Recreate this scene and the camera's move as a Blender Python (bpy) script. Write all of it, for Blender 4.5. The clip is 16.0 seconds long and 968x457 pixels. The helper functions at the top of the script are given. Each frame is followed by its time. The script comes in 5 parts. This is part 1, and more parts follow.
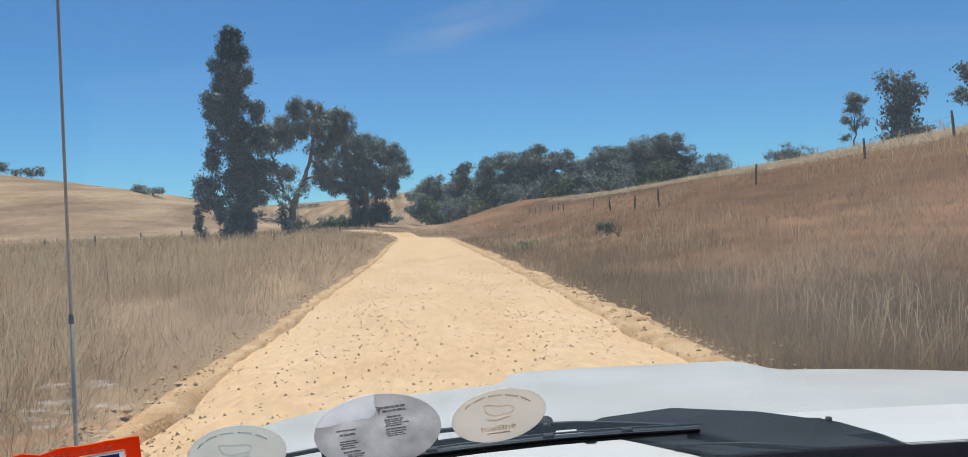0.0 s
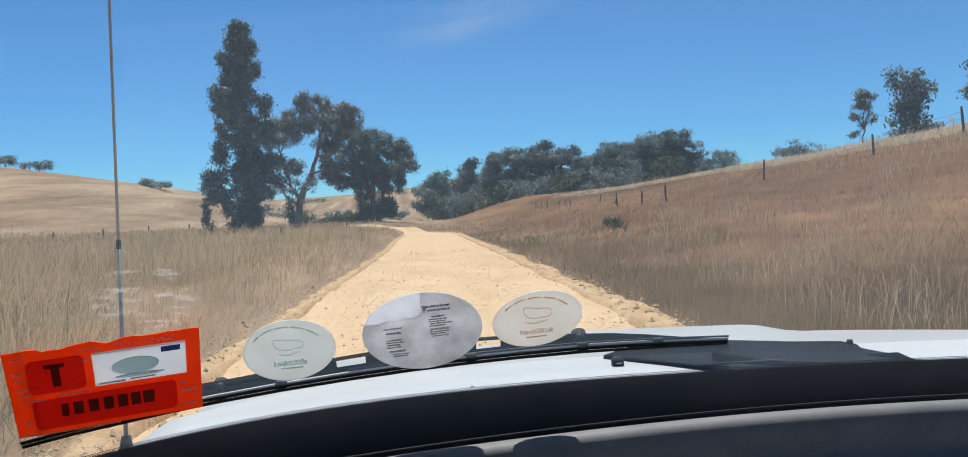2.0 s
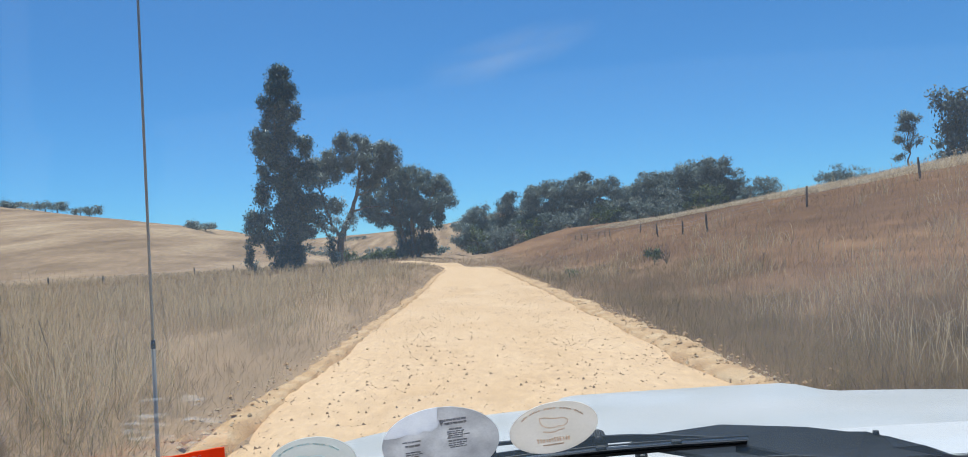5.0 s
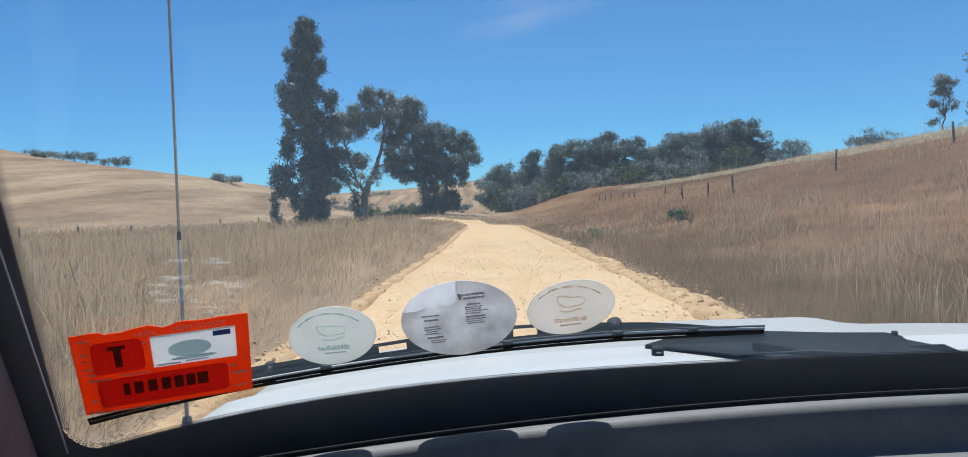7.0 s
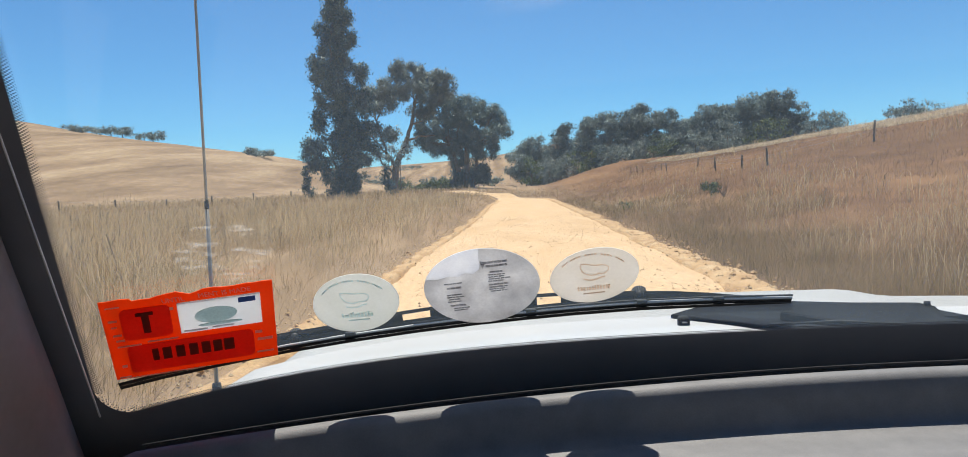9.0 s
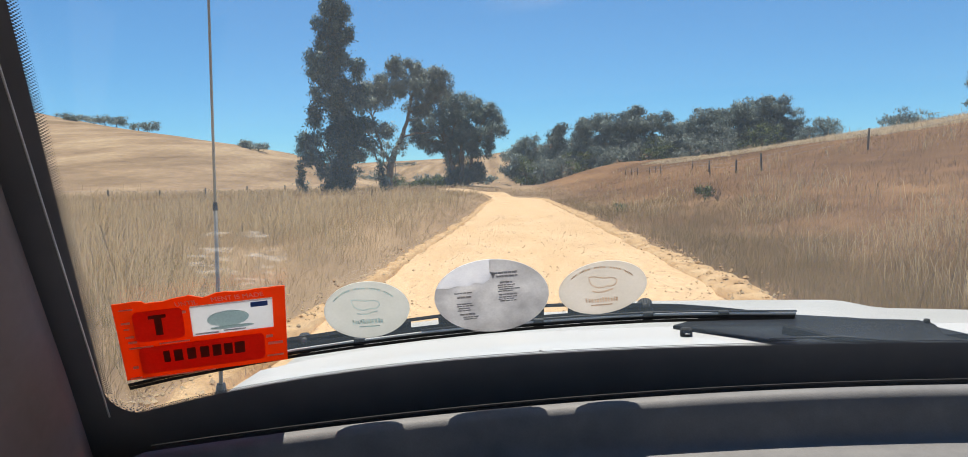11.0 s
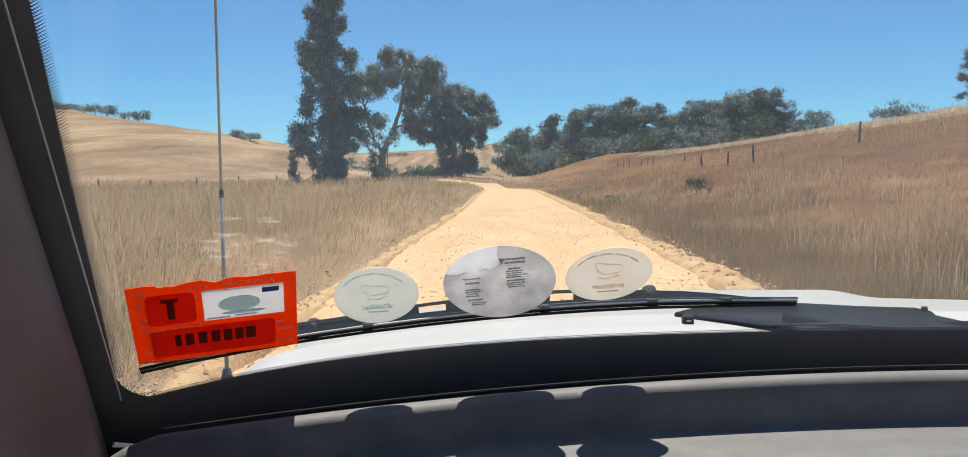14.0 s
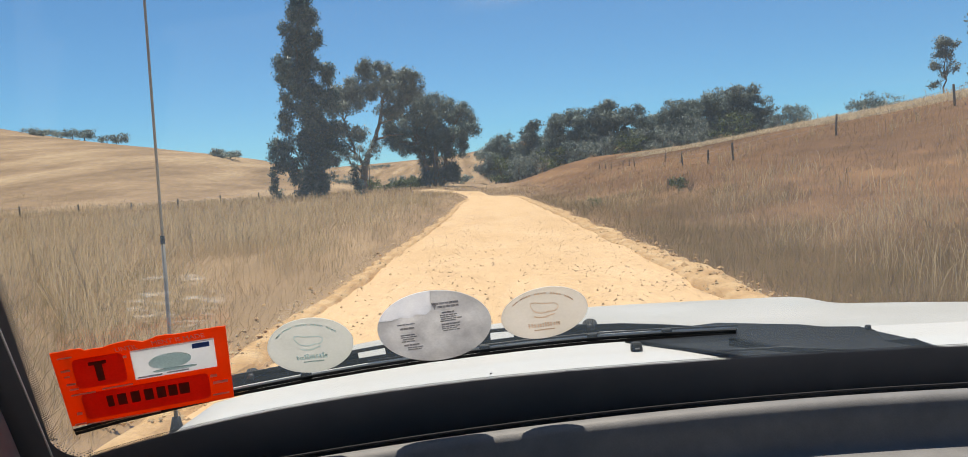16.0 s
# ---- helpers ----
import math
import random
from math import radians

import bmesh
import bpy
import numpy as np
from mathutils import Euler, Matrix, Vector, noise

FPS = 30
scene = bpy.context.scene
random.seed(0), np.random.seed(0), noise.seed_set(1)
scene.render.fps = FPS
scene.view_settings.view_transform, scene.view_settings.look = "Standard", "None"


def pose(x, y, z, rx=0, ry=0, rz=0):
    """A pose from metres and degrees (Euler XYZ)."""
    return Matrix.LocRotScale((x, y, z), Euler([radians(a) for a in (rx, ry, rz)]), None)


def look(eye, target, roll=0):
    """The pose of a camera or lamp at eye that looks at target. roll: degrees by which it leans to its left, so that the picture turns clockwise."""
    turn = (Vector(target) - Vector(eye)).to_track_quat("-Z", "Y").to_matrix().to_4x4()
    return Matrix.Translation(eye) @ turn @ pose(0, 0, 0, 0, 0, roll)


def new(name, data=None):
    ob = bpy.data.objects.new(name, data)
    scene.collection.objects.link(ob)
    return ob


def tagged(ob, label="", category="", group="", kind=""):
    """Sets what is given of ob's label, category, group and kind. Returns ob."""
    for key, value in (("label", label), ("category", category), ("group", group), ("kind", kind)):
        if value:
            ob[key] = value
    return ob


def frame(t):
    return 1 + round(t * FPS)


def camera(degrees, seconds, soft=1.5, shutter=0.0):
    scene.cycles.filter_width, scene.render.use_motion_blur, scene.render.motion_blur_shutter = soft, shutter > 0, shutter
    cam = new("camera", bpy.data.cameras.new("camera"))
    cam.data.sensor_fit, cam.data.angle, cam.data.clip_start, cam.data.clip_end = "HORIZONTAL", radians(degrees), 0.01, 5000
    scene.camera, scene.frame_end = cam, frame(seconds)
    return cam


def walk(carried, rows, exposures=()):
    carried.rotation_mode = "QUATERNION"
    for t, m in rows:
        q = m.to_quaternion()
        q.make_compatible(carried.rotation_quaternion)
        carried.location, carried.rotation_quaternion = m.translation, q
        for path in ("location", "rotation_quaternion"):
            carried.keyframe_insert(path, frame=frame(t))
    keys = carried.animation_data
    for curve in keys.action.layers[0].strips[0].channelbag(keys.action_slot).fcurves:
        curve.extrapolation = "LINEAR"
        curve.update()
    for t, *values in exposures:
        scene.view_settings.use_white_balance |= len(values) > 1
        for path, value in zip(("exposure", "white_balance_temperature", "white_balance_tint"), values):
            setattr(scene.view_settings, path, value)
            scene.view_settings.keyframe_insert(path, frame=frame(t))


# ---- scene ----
cam = camera(62.0, 16.0, soft=0.85)
PATH = [
    (0, (0.02, 0.012, 1.485), (0.164, 2.007, 1.47), -2.2),
    (0.5, (-0.018, -0.013, 1.46), (0.105, 1.983, 1.443), -1.1),
    (1, (-0.026, -0.008, 1.443), (0.092, 1.988, 1.423), -0.5),
    (1.5, (-0.002, -0.002, 1.423), (0.121, 1.994, 1.4), -1.0),
    (2, (-0.011, -0.015, 1.419), (0.117, 1.981, 1.394), -1.9),
    (2.5, (0.004, -0.025, 1.446), (0.142, 1.97, 1.435), -2.6),
    (3, (0.0, -0.047, 1.468), (0.139, 1.948, 1.492), -2.5),
    (3.5, (-0.026, -0.056, 1.439), (0.051, 1.942, 1.467), 0.4),
    (4, (0.001, -0.048, 1.489), (0.083, 1.949, 1.561), -2.0),
    (6.5, (0.015, -0.028, 1.434), (0.011, 1.972, 1.432), -3.0),
    (7, (0.011, -0.035, 1.417), (-0.018, 1.964, 1.379), -2.1),
    (7.5, (0.034, -0.021, 1.425), (-0.008, 1.978, 1.359), -2.7),
    (8, (0.016, -0.026, 1.409), (-0.074, 1.97, 1.323), -1.6),
    (8.5, (0.013, -0.038, 1.417), (-0.088, 1.957, 1.318), -2.2),
    (9, (0.017, -0.032, 1.412), (-0.09, 1.962, 1.311), -2.2),
    (11.5, (-0.01, -0.047, 1.424), (-0.094, 1.948, 1.315), -0.4),
    (12, (-0.022, -0.053, 1.412), (-0.103, 1.942, 1.293), -0.1),
    (12.5, (-0.007, -0.049, 1.433), (-0.087, 1.945, 1.315), -1.4),
    (13, (-0.027, -0.058, 1.425), (-0.106, 1.937, 1.305), -1.0),
    (13.5, (-0.028, -0.05, 1.413), (-0.102, 1.945, 1.285), -0.3),
    (14, (-0.01, -0.05, 1.42), (-0.081, 1.945, 1.292), -0.6),
    (14.5, (-0.006, -0.059, 1.435), (-0.069, 1.936, 1.315), -1.3),
    (15, (0.008, -0.048, 1.44), (-0.045, 1.948, 1.329), -2.1),
    (15.5, (-0.005, -0.043, 1.427), (-0.05, 1.954, 1.314), -2.3),
    (16, (0.035, -0.042, 1.447), (0.001, 1.955, 1.337), -3.1),
]
walk(cam, [(t, look(e, g, r)) for t, e, g, r in PATH], [(0.0, 0.20, 6750, 7), (2.0, 0.33, 6560, 7), (3.0, 0.34, 6400, 7), (4.0, 0.30, 6180, 6), (7.0, 0.31, 6330, 6), (8.0, 0.43, 6740, 7), (9.0, 0.50, 7000, 8), (11.5, 0.50, 7260, 9), (14.0, 0.48, 7330, 9), (16.0, 0.41, 7600, 9)])

# ---- light ----
SUN_AZ, SUN_EL = radians(-6), radians(71)      # azimuth from straight ahead (+y), clockwise
to_sun = Vector((math.sin(SUN_AZ) * math.cos(SUN_EL), math.cos(SUN_AZ) * math.cos(SUN_EL), math.sin(SUN_EL)))
world = bpy.data.worlds.new("sky")
scene.world = world
world.use_nodes = True
wn = world.node_tree
sky = wn.nodes.new("ShaderNodeTexSky")
sky.sky_type = "NISHITA"
sky.sun_disc = False
sky.sun_elevation, sky.sun_rotation = SUN_EL, SUN_AZ
sky.altitude, sky.air_density, sky.dust_density, sky.ozone_density = 1500, 1.0, 0.05, 3.0
wn.nodes["Background"].inputs["Strength"].default_value = 0.09
air = wn.nodes.new("ShaderNodeMix")          # clear dry inland air: deeper blue
air.data_type, air.blend_type = "RGBA", "MULTIPLY"
air.inputs["Factor"].default_value = 1.0
air.inputs[7].default_value = (0.44, 0.81, 1.08, 1)
wn.links.new(sky.outputs[0], air.inputs[6])
wn.links.new(air.outputs[2], wn.nodes["Background"].inputs["Color"])
sun_data = bpy.data.lights.new("sun", "SUN")
sun_data.energy, sun_data.angle, sun_data.color = 4.3, radians(0.55), (1.0, 0.955, 0.89)
sun = new("sun", sun_data)
sun.matrix_world = look(to_sun * 60, (0, 0, 0))

# ---- materials ----


def rgb(h):
    return tuple(((int(h[i:i + 2], 16) / 255 + 0.055) / 1.055) ** 2.4 if int(h[i:i + 2], 16) > 10 else int(h[i:i + 2], 16) / 3294.6 for i in (0, 2, 4)) + (1,)


def material(name, stops, rough=0.8, scale=5.0, fine=0.0, bump=0.0, metal=0.0, spec=0.3, island=0.0, obj=0.0, trans=0.0, coat=0.0, stretch=(1, 1, 1), span=(0.3, 0.7)):
    """stops: colours mixed by noise at two scales; island / obj: random brightness per piece."""
    m = bpy.data.materials.new(name)
    m.use_nodes = True
    nt = m.node_tree
    N, L = nt.nodes, nt.links
    b = N["Principled BSDF"]
    b.inputs["Roughness"].default_value, b.inputs["Metallic"].default_value = rough, metal
    b.inputs["Specular IOR Level"].default_value = spec
    b.inputs["Coat Weight"].default_value = coat
    tc = N.new("ShaderNodeTexCoord")
    mp = N.new("ShaderNodeMapping")
    mp.inputs["Scale"].default_value = stretch
    L.new(tc.outputs["Object"], mp.inputs["Vector"])
    n1 = N.new("ShaderNodeTexNoise")
    n1.inputs["Scale"].default_value, n1.inputs["Detail"].default_value = scale, 6
    L.new(mp.outputs[0], n1.inputs["Vector"])
    ramp = N.new("ShaderNodeValToRGB")
    el = ramp.color_ramp.elements
    el[0].position, el[1].position = span
    el[0].color, el[1].color = stops[0], stops[-1]
    for i, c in enumerate(stops[1:-1]):
        el.new(span[0] + (span[1] - span[0]) * (i + 1) / (len(stops) - 1)).color = c
    L.new(n1.outputs["Fac"], ramp.inputs["Fac"])
    col = ramp.outputs["Color"]
    n2 = None
    if fine or bump:
        n2 = N.new("ShaderNodeTexNoise")
        n2.inputs["Scale"].default_value, n2.inputs["Detail"].default_value = scale * 14, 4
        L.new(mp.outputs[0], n2.inputs["Vector"])
    def vary(col, src, amount):
        h = N.new("ShaderNodeHueSaturation")
        mr = N.new("ShaderNodeMapRange")
        mr.inputs["To Min"].default_value, mr.inputs["To Max"].default_value = 1 - amount, 1 + amount
        L.new(src, mr.inputs["Value"])
        L.new(mr.outputs[0], h.inputs["Value"])
        L.new(col, h.inputs["Color"])
        return h.outputs["Color"]
    if fine:
        col = vary(col, n2.outputs["Fac"], fine)
    if island:
        g = N.new("ShaderNodeNewGeometry")
        col = vary(col, g.outputs["Random Per Island"], island)
    if obj:
        o = N.new("ShaderNodeObjectInfo")
        col = vary(col, o.outputs["Random"], obj)
    L.new(col, b.inputs["Base Color"])
    if bump:
        bp = N.new("ShaderNodeBump")
        bp.inputs["Strength"].default_value, bp.inputs["Distance"].default_value = 0.6, bump
        L.new(n2.outputs["Fac"], bp.inputs["Height"])
        L.new(bp.outputs[0], b.inputs["Normal"])
    if trans:
        t = N.new("ShaderNodeBsdfTranslucent")
        L.new(col, t.inputs["Color"])
        mx = N.new("ShaderNodeMixShader")
        mx.inputs[0].default_value = trans
        L.new(b.outputs[0], mx.inputs[1])
        L.new(t.outputs[0], mx.inputs[2])
        L.new(mx.outputs[0], N["Material Output"].inputs["Surface"])
    return m


C = lambda r, g, b: (r, g, b, 1)
M_ground = material("dry_pasture", [C(.18, .117, .066), C(.31, .208, .125), C(.43, .31, .19)], 0.95, 0.11, 0.5, 0.10, spec=0.1, stretch=(1.3, 0.17, 1))
gnt = M_ground.node_tree
gb = gnt.nodes["Principled BSDF"]
g_src = gb.inputs["Base Color"].links[0].from_socket
g_tc = [n for n in gnt.nodes if n.type == "TEX_COORD"][0]
g_sep, g_map = gnt.nodes.new("ShaderNodeSeparateXYZ"), gnt.nodes.new("ShaderNodeMapRange")
g_mix = gnt.nodes.new("ShaderNodeMix")
g_mix.data_type, g_mix.blend_type = "RGBA", "MULTIPLY"
g_map.inputs["From Min"].default_value, g_map.inputs["From Max"].default_value = 1.0, 9.0
gnt.links.new(g_tc.outputs["Object"], g_sep.inputs[0])
gnt.links.new(g_sep.outputs["X"], g_map.inputs["Value"])
gnt.links.new(g_map.outputs[0], g_mix.inputs["Factor"])
gnt.links.new(g_src, g_mix.inputs[6])
g_mix.inputs[7].default_value = (0.64, 0.50, 0.40, 1)      # redder soil and grass on the bank
gnt.links.new(g_mix.outputs[2], gb.inputs["Base Color"])
M_road = material("sandy_gravel", [C(.595, .395, .215), C(.635, .43, .245), C(.675, .47, .28)], 0.95, 0.75, 0.22, 0.03, spec=0.15, stretch=(1, 0.35, 1))
M_bank = material("clay_edge", [C(.44, .27, .135), C(.55, .36, .19), C(.62, .44, .26)], 0.95, 2.2, 0.35, 0.04, spec=0.1)
M_straw = material("straw_grass", [C(.19, .12, .062), C(.325, .222, .128), C(.48, .355, .22)], 0.85, 0.55, 0, 0, spec=0.05, island=0.09, trans=0.5)
M_brown = material("brown_grass", [C(.16, .10, .058), C(.27, .17, .105), C(.39, .26, .17)], 0.85, 0.4, 0, 0, spec=0.05, island=0.09, trans=0.5)
M_seed = material("pale_seed_grass", [C(.35, .268, .165), C(.49, .385, .255)], 0.85, 0.4, 0, 0, spec=0.05, island=0.09, trans=0.5)
# palest of the grasses, for the band along the bank crest
M_crest = material("pale_crest_grass", [C(.52, .42, .29), C(.70, .59, .44)], 0.85, 0.4, 0, 0, spec=0.05, island=0.09, trans=0.5)
M_olive = material("olive_grass", [C(.14, .105, .055), C(.22, .16, .09), C(.33, .24, .145)], 0.85, 0.4, 0, 0, spec=0.05, island=0.09, trans=0.5)
M_green = material("green_undergrass", [C(.12, .11, .045), C(.20, .17, .075)], 0.85, 0.5, 0, 0, spec=0.05, island=0.09, trans=0.5)
M_bark = material("grey_brown_bark", [C(.10, .075, .055), C(.19, .15, .115), C(.26, .22, .18)], 0.9, 1.2, 0.4, 0.03, spec=0.15, stretch=(1, 1, 0.25))
# narrow span: noise paints lit and shaded clumps into the leaf colours
M_gum = material("gum_leaves", [C(.125, .17, .165), C(.195, .245, .23), C(.30, .345, .315)], 0.55, 0.5, 0, 0, spec=0.35, island=0.10, trans=0.3, span=(0.38, 0.62))
M_gum_dark = material("dense_gum_leaves", [C(.092, .14, .136), C(.145, .205, .192), C(.225, .285, .26)], 0.55, 0.3, 0, 0, spec=0.35, island=0.10, trans=0.3, span=(0.38, 0.62))
# distance haze is mixed into the gum leaf colours: paler, bluer, strongest here
M_belt = material("hazy_far_gum_leaves", [C(.145, .20, .20), C(.195, .255, .25), C(.27, .325, .305)], 0.7, 0.16, 0, 0, spec=0.2, island=0.08, obj=0.25, trans=0.3, span=(0.38, 0.62))
M_poplar = material("poplar_leaves", [C(.042, .092, .095), C(.085, .155, .155), C(.22, .31, .28)], 0.5, 0.85, 0, 0, spec=0.4, island=0.14, trans=0.28, span=(0.40, 0.62))
M_willow = material("willow_leaves", [C(.07, .12, .055), C(.12, .19, .085), C(.19, .26, .12)], 0.55, 0.4, 0, 0, spec=0.3, island=0.2, trans=0.35)
M_shrub = material("shrub_leaves", [C(.07, .10, .04), C(.11, .155, .06)], 0.6, 0.5, 0, 0, spec=0.3, island=0.4, trans=0.2)
M_post = material("weathered_timber", [C(.10, .08, .06), C(.21, .17, .135)], 0.9, 3, 0.3, 0.01, obj=0.3, stretch=(1, 1, 0.2))
M_wire = material("fence_wire", [C(.25, .24, .23), C(.35, .34, .33)], 0.5, 5, metal=0.8)
M_stone = material("road_pebble", [C(.50, .37, .22), C(.62, .48, .31)], 0.9, 3, spec=0.2, island=0.2)
M_pebble = material("brown_pebble", [C(.38, .26, .145), C(.54, .40, .25)], 0.9, 3, spec=0.2, island=0.2)
M_white = material("white_car_paint", [C(.60, .595, .58), C(.66, .65, .635)], 0.45, 3, 0.03, 0, spec=0.35, coat=0.12)
# bonnet white, a step greyer than the body paint
M_bonnet = material("greyish_white_paint", [C(.44, .43, .40), C(.53, .52, .50)], 0.5, 4, 0.05, 0, spec=0.3, coat=0.1)
M_black = material("black_plastic", [C(.022, .024, .028), C(.034, .036, .041)], 0.7, 20, 0.2, 0.0006, spec=0.25)
M_cowl = material("matt_black_cowl", [C(.011, .013, .017), C(.017, .020, .025)], 0.75, 15, 0.3, 0.0008, spec=0.1)
M_rubber = material("black_rubber", [C(.014, .014, .015), C(.024, .024, .025)], 0.6, 30, 0.1, spec=0.4)
M_steel = material("satin_black_steel", [C(.03, .03, .033), C(.05, .05, .054)], 0.5, 20, 0.1, metal=0.0)
# black band whose base colour is lifted to grey to carry lens glare
M_frit = material("black_ceramic_band", [C(.19, .20, .235), C(.225, .235, .27)], 0.5, 20, spec=0.35)
M_dash = material("grey_vinyl_dash", [C(.155, .16, .172), C(.20, .205, .215)], 0.6, 45, 0.1, 0.0003, spec=0.35)
M_trim = material("grey_brown_trim", [C(.26, .195, .17), C(.33, .255, .225)], 0.8, 8, 0.1, 0.0006, spec=0.2)
M_cabin = material("grey_headlining", [C(.20, .19, .18), C(.26, .25, .24)], 0.9, 6, 0.1, spec=0.2)
# painted highlight: pale colour for the pillar seam and the wiper spine
M_highlight = material("pale_edge_highlight", [C(.62, .62, .63), C(.72, .72, .73)], 0.4, 20)
M_chrome = material("steel_rod", [C(.42, .39, .36), C(.5, .47, .44)], 0.35, 10, metal=0.9)
M_rod = material("dull_steel_rod", [C(.30, .28, .25), C(.40, .37, .33)], 0.5, 10, 0.1, metal=0.35)
M_orange = material("orange_card", [C(.95, .155, .02), C(.97, .19, .035)], 0.55, 25, 0.05, spec=0.3, trans=0.45)
M_dkred = material("dark_red_window", [C(.86, .14, .075), C(.92, .17, .09)], 0.5, 30, 0.1, trans=0.75)
M_letter = material("brownish_black_ink", [C(.30, .055, .04), C(.38, .07, .05)], 0.7, 30, trans=0.55)
M_pale = material("pale_orange_ink", [C(.97, .74, .6), C(.97, .80, .68)], 0.7, 30, trans=0.55)
M_card = material("white_card", [C(.78, .80, .82), C(.86, .87, .88)], 0.6, 20, 0.04, trans=0.6)
M_teal = material("grey_teal_print", [C(.60, .72, .73), C(.74, .82, .82)], 0.7, 40, 0.15, trans=0.85)
M_blue = material("blue_print", [C(.05, .11, .42), C(.09, .17, .5)], 0.7, 40)
M_stick = material("milky_sticker", [C(.80, .815, .79), C(.87, .88, .86)], 0.5, 30, 0.05, trans=0.6)
M_stick_w = material("warm_milky_sticker", [C(.84, .81, .76), C(.90, .87, .83)], 0.5, 30, 0.05, trans=0.62)
M_stick2 = material("aged_grey_sticker", [C(.56, .56, .575), C(.74, .74, .75), C(.92, .92, .925)], 0.6, 34, 0.12, trans=0.58)
M_torn = material("torn_white_backing", [C(.78, .80, .84), C(.90, .91, .94), C(.97, .98, .99)], 0.6, 45, 0.06, trans=0.6)
M_ink_t = material("faded_teal_ink", [C(.78, .90, .92), C(.85, .94, .95)], 0.7, 30, trans=0.85)
M_ink_b = material("faded_brown_ink", [C(.90, .77, .67), C(.93, .83, .75)], 0.7, 30, trans=0.85)
M_ink_g = material("faded_grey_ink", [C(.58, .58, .61), C(.68, .68, .71)], 0.7, 60, trans=0.8)
M_tyre = M_rubber

M_glass = bpy.data.materials.new("windscreen_glass")
M_glass.use_nodes = True
gn = M_glass.node_tree
gt, gg, gm = gn.nodes.new("ShaderNodeBsdfTransparent"), gn.nodes.new("ShaderNodeBsdfGlossy"), gn.nodes.new("ShaderNodeMixShader")
gt.inputs["Color"].default_value = (.94, .96, .965, 1)
gg.inputs["Roughness"].default_value = 0.02
gm.inputs[0].default_value = 0.026
gn.links.new(gt.outputs[0], gm.inputs[1])
gn.links.new(gg.outputs[0], gm.inputs[2])
gd, gm2 = gn.nodes.new("ShaderNodeBsdfTranslucent"), gn.nodes.new("ShaderNodeMixShader")
gd.inputs["Color"].default_value = (.58, .78, 1.0, 1)
dn, dr = gn.nodes.new("ShaderNodeTexNoise"), gn.nodes.new("ShaderNodeMapRange")       # film of road dust, tinted blue to paint in veiling sky glare
dn.inputs["Scale"].default_value, dn.inputs["Detail"].default_value = 4.0, 7
dr.inputs["From Min"].default_value, dr.inputs["From Max"].default_value = 0.3, 0.75
dr.inputs["To Min"].default_value, dr.inputs["To Max"].default_value = 0.012, 0.024
gn.links.new(dn.outputs["Fac"], dr.inputs["Value"])
gn.links.new(dr.outputs[0], gm2.inputs[0])
gn.links.new(gm.outputs[0], gm2.inputs[1])
gn.links.new(gd.outputs[0], gm2.inputs[2])
gn.links.new(gm2.outputs[0], gn.nodes["Material Output"].inputs["Surface"])

# ---- mesh helpers ----


def mesh_ob(name, verts, faces, mat, parent=None, label="", smooth=False):
    me = bpy.data.meshes.new(name)
    me.from_pydata(verts, [], faces)
    me.materials.append(mat)
    if smooth:
        me.polygons.foreach_set("use_smooth", [True] * len(me.polygons))
    me.update()
    ob = new(name, me)
    if parent:
        ob.parent = parent
    if label:
        ob["label"] = label
    return ob


def part(name, bm, mat, parent=None, label="", smooth=False):
    me = bpy.data.meshes.new(name)
    bm.to_mesh(me)
    bm.free()
    me.materials.append(mat)
    if smooth:
        me.polygons.foreach_set("use_smooth", [True] * len(me.polygons))
    ob = new(name, me)
    if parent:
        ob.parent = parent
    if label:
        ob["label"] = label
    return ob


def tube_geo(points, radii, n=8):
    """Vertices and faces of a tapered tube with closed ends."""
    V, F = [], []
    pts = [Vector(p) for p in points]
    for i, p in enumerate(pts):
        d = (pts[min(i + 1, len(pts) - 1)] - pts[max(i - 1, 0)]).normalized()
        a = d.cross(Vector((0.3, 0.9, 0.2) if abs(d.z) > 0.8 else (0, 0, 1))).normalized()
        b = d.cross(a)
        for k in range(n):
            w = 2 * math.pi * k / n
            V.append(p + (a * math.cos(w) + b * math.sin(w)) * radii[i])
    for i in range(len(pts) - 1):
        for k in range(n):
            j = (k + 1) % n
            F.append((i * n + k, i * n + j, (i + 1) * n + j, (i + 1) * n + k))
    F.append(tuple(range(n))[::-1])
    F.append(tuple(range((len(pts) - 1) * n, len(pts) * n)))
    return V, F


def tube(name, points, radii, mat, parent=None, label="", n=10):
    V, F = tube_geo(points, radii, n)
    return mesh_ob(name, V, F, mat, parent, label, True)


def box_bm(x0, x1, y0, y1, z0, z1, bevel=0.0, seg=2):
    bm = bmesh.new()
    bmesh.ops.create_cube(bm, size=1.0)
    for v in bm.verts:
        v.co = Vector(((x0 + x1) / 2 + v.co.x * (x1 - x0), (y0 + y1) / 2 + v.co.y * (y1 - y0), (z0 + z1) / 2 + v.co.z * (z1 - z0)))
    if bevel:
        bmesh.ops.bevel(bm, geom=bm.edges[:], offset=bevel, segments=seg, affect="EDGES", profile=0.6)
    return bm


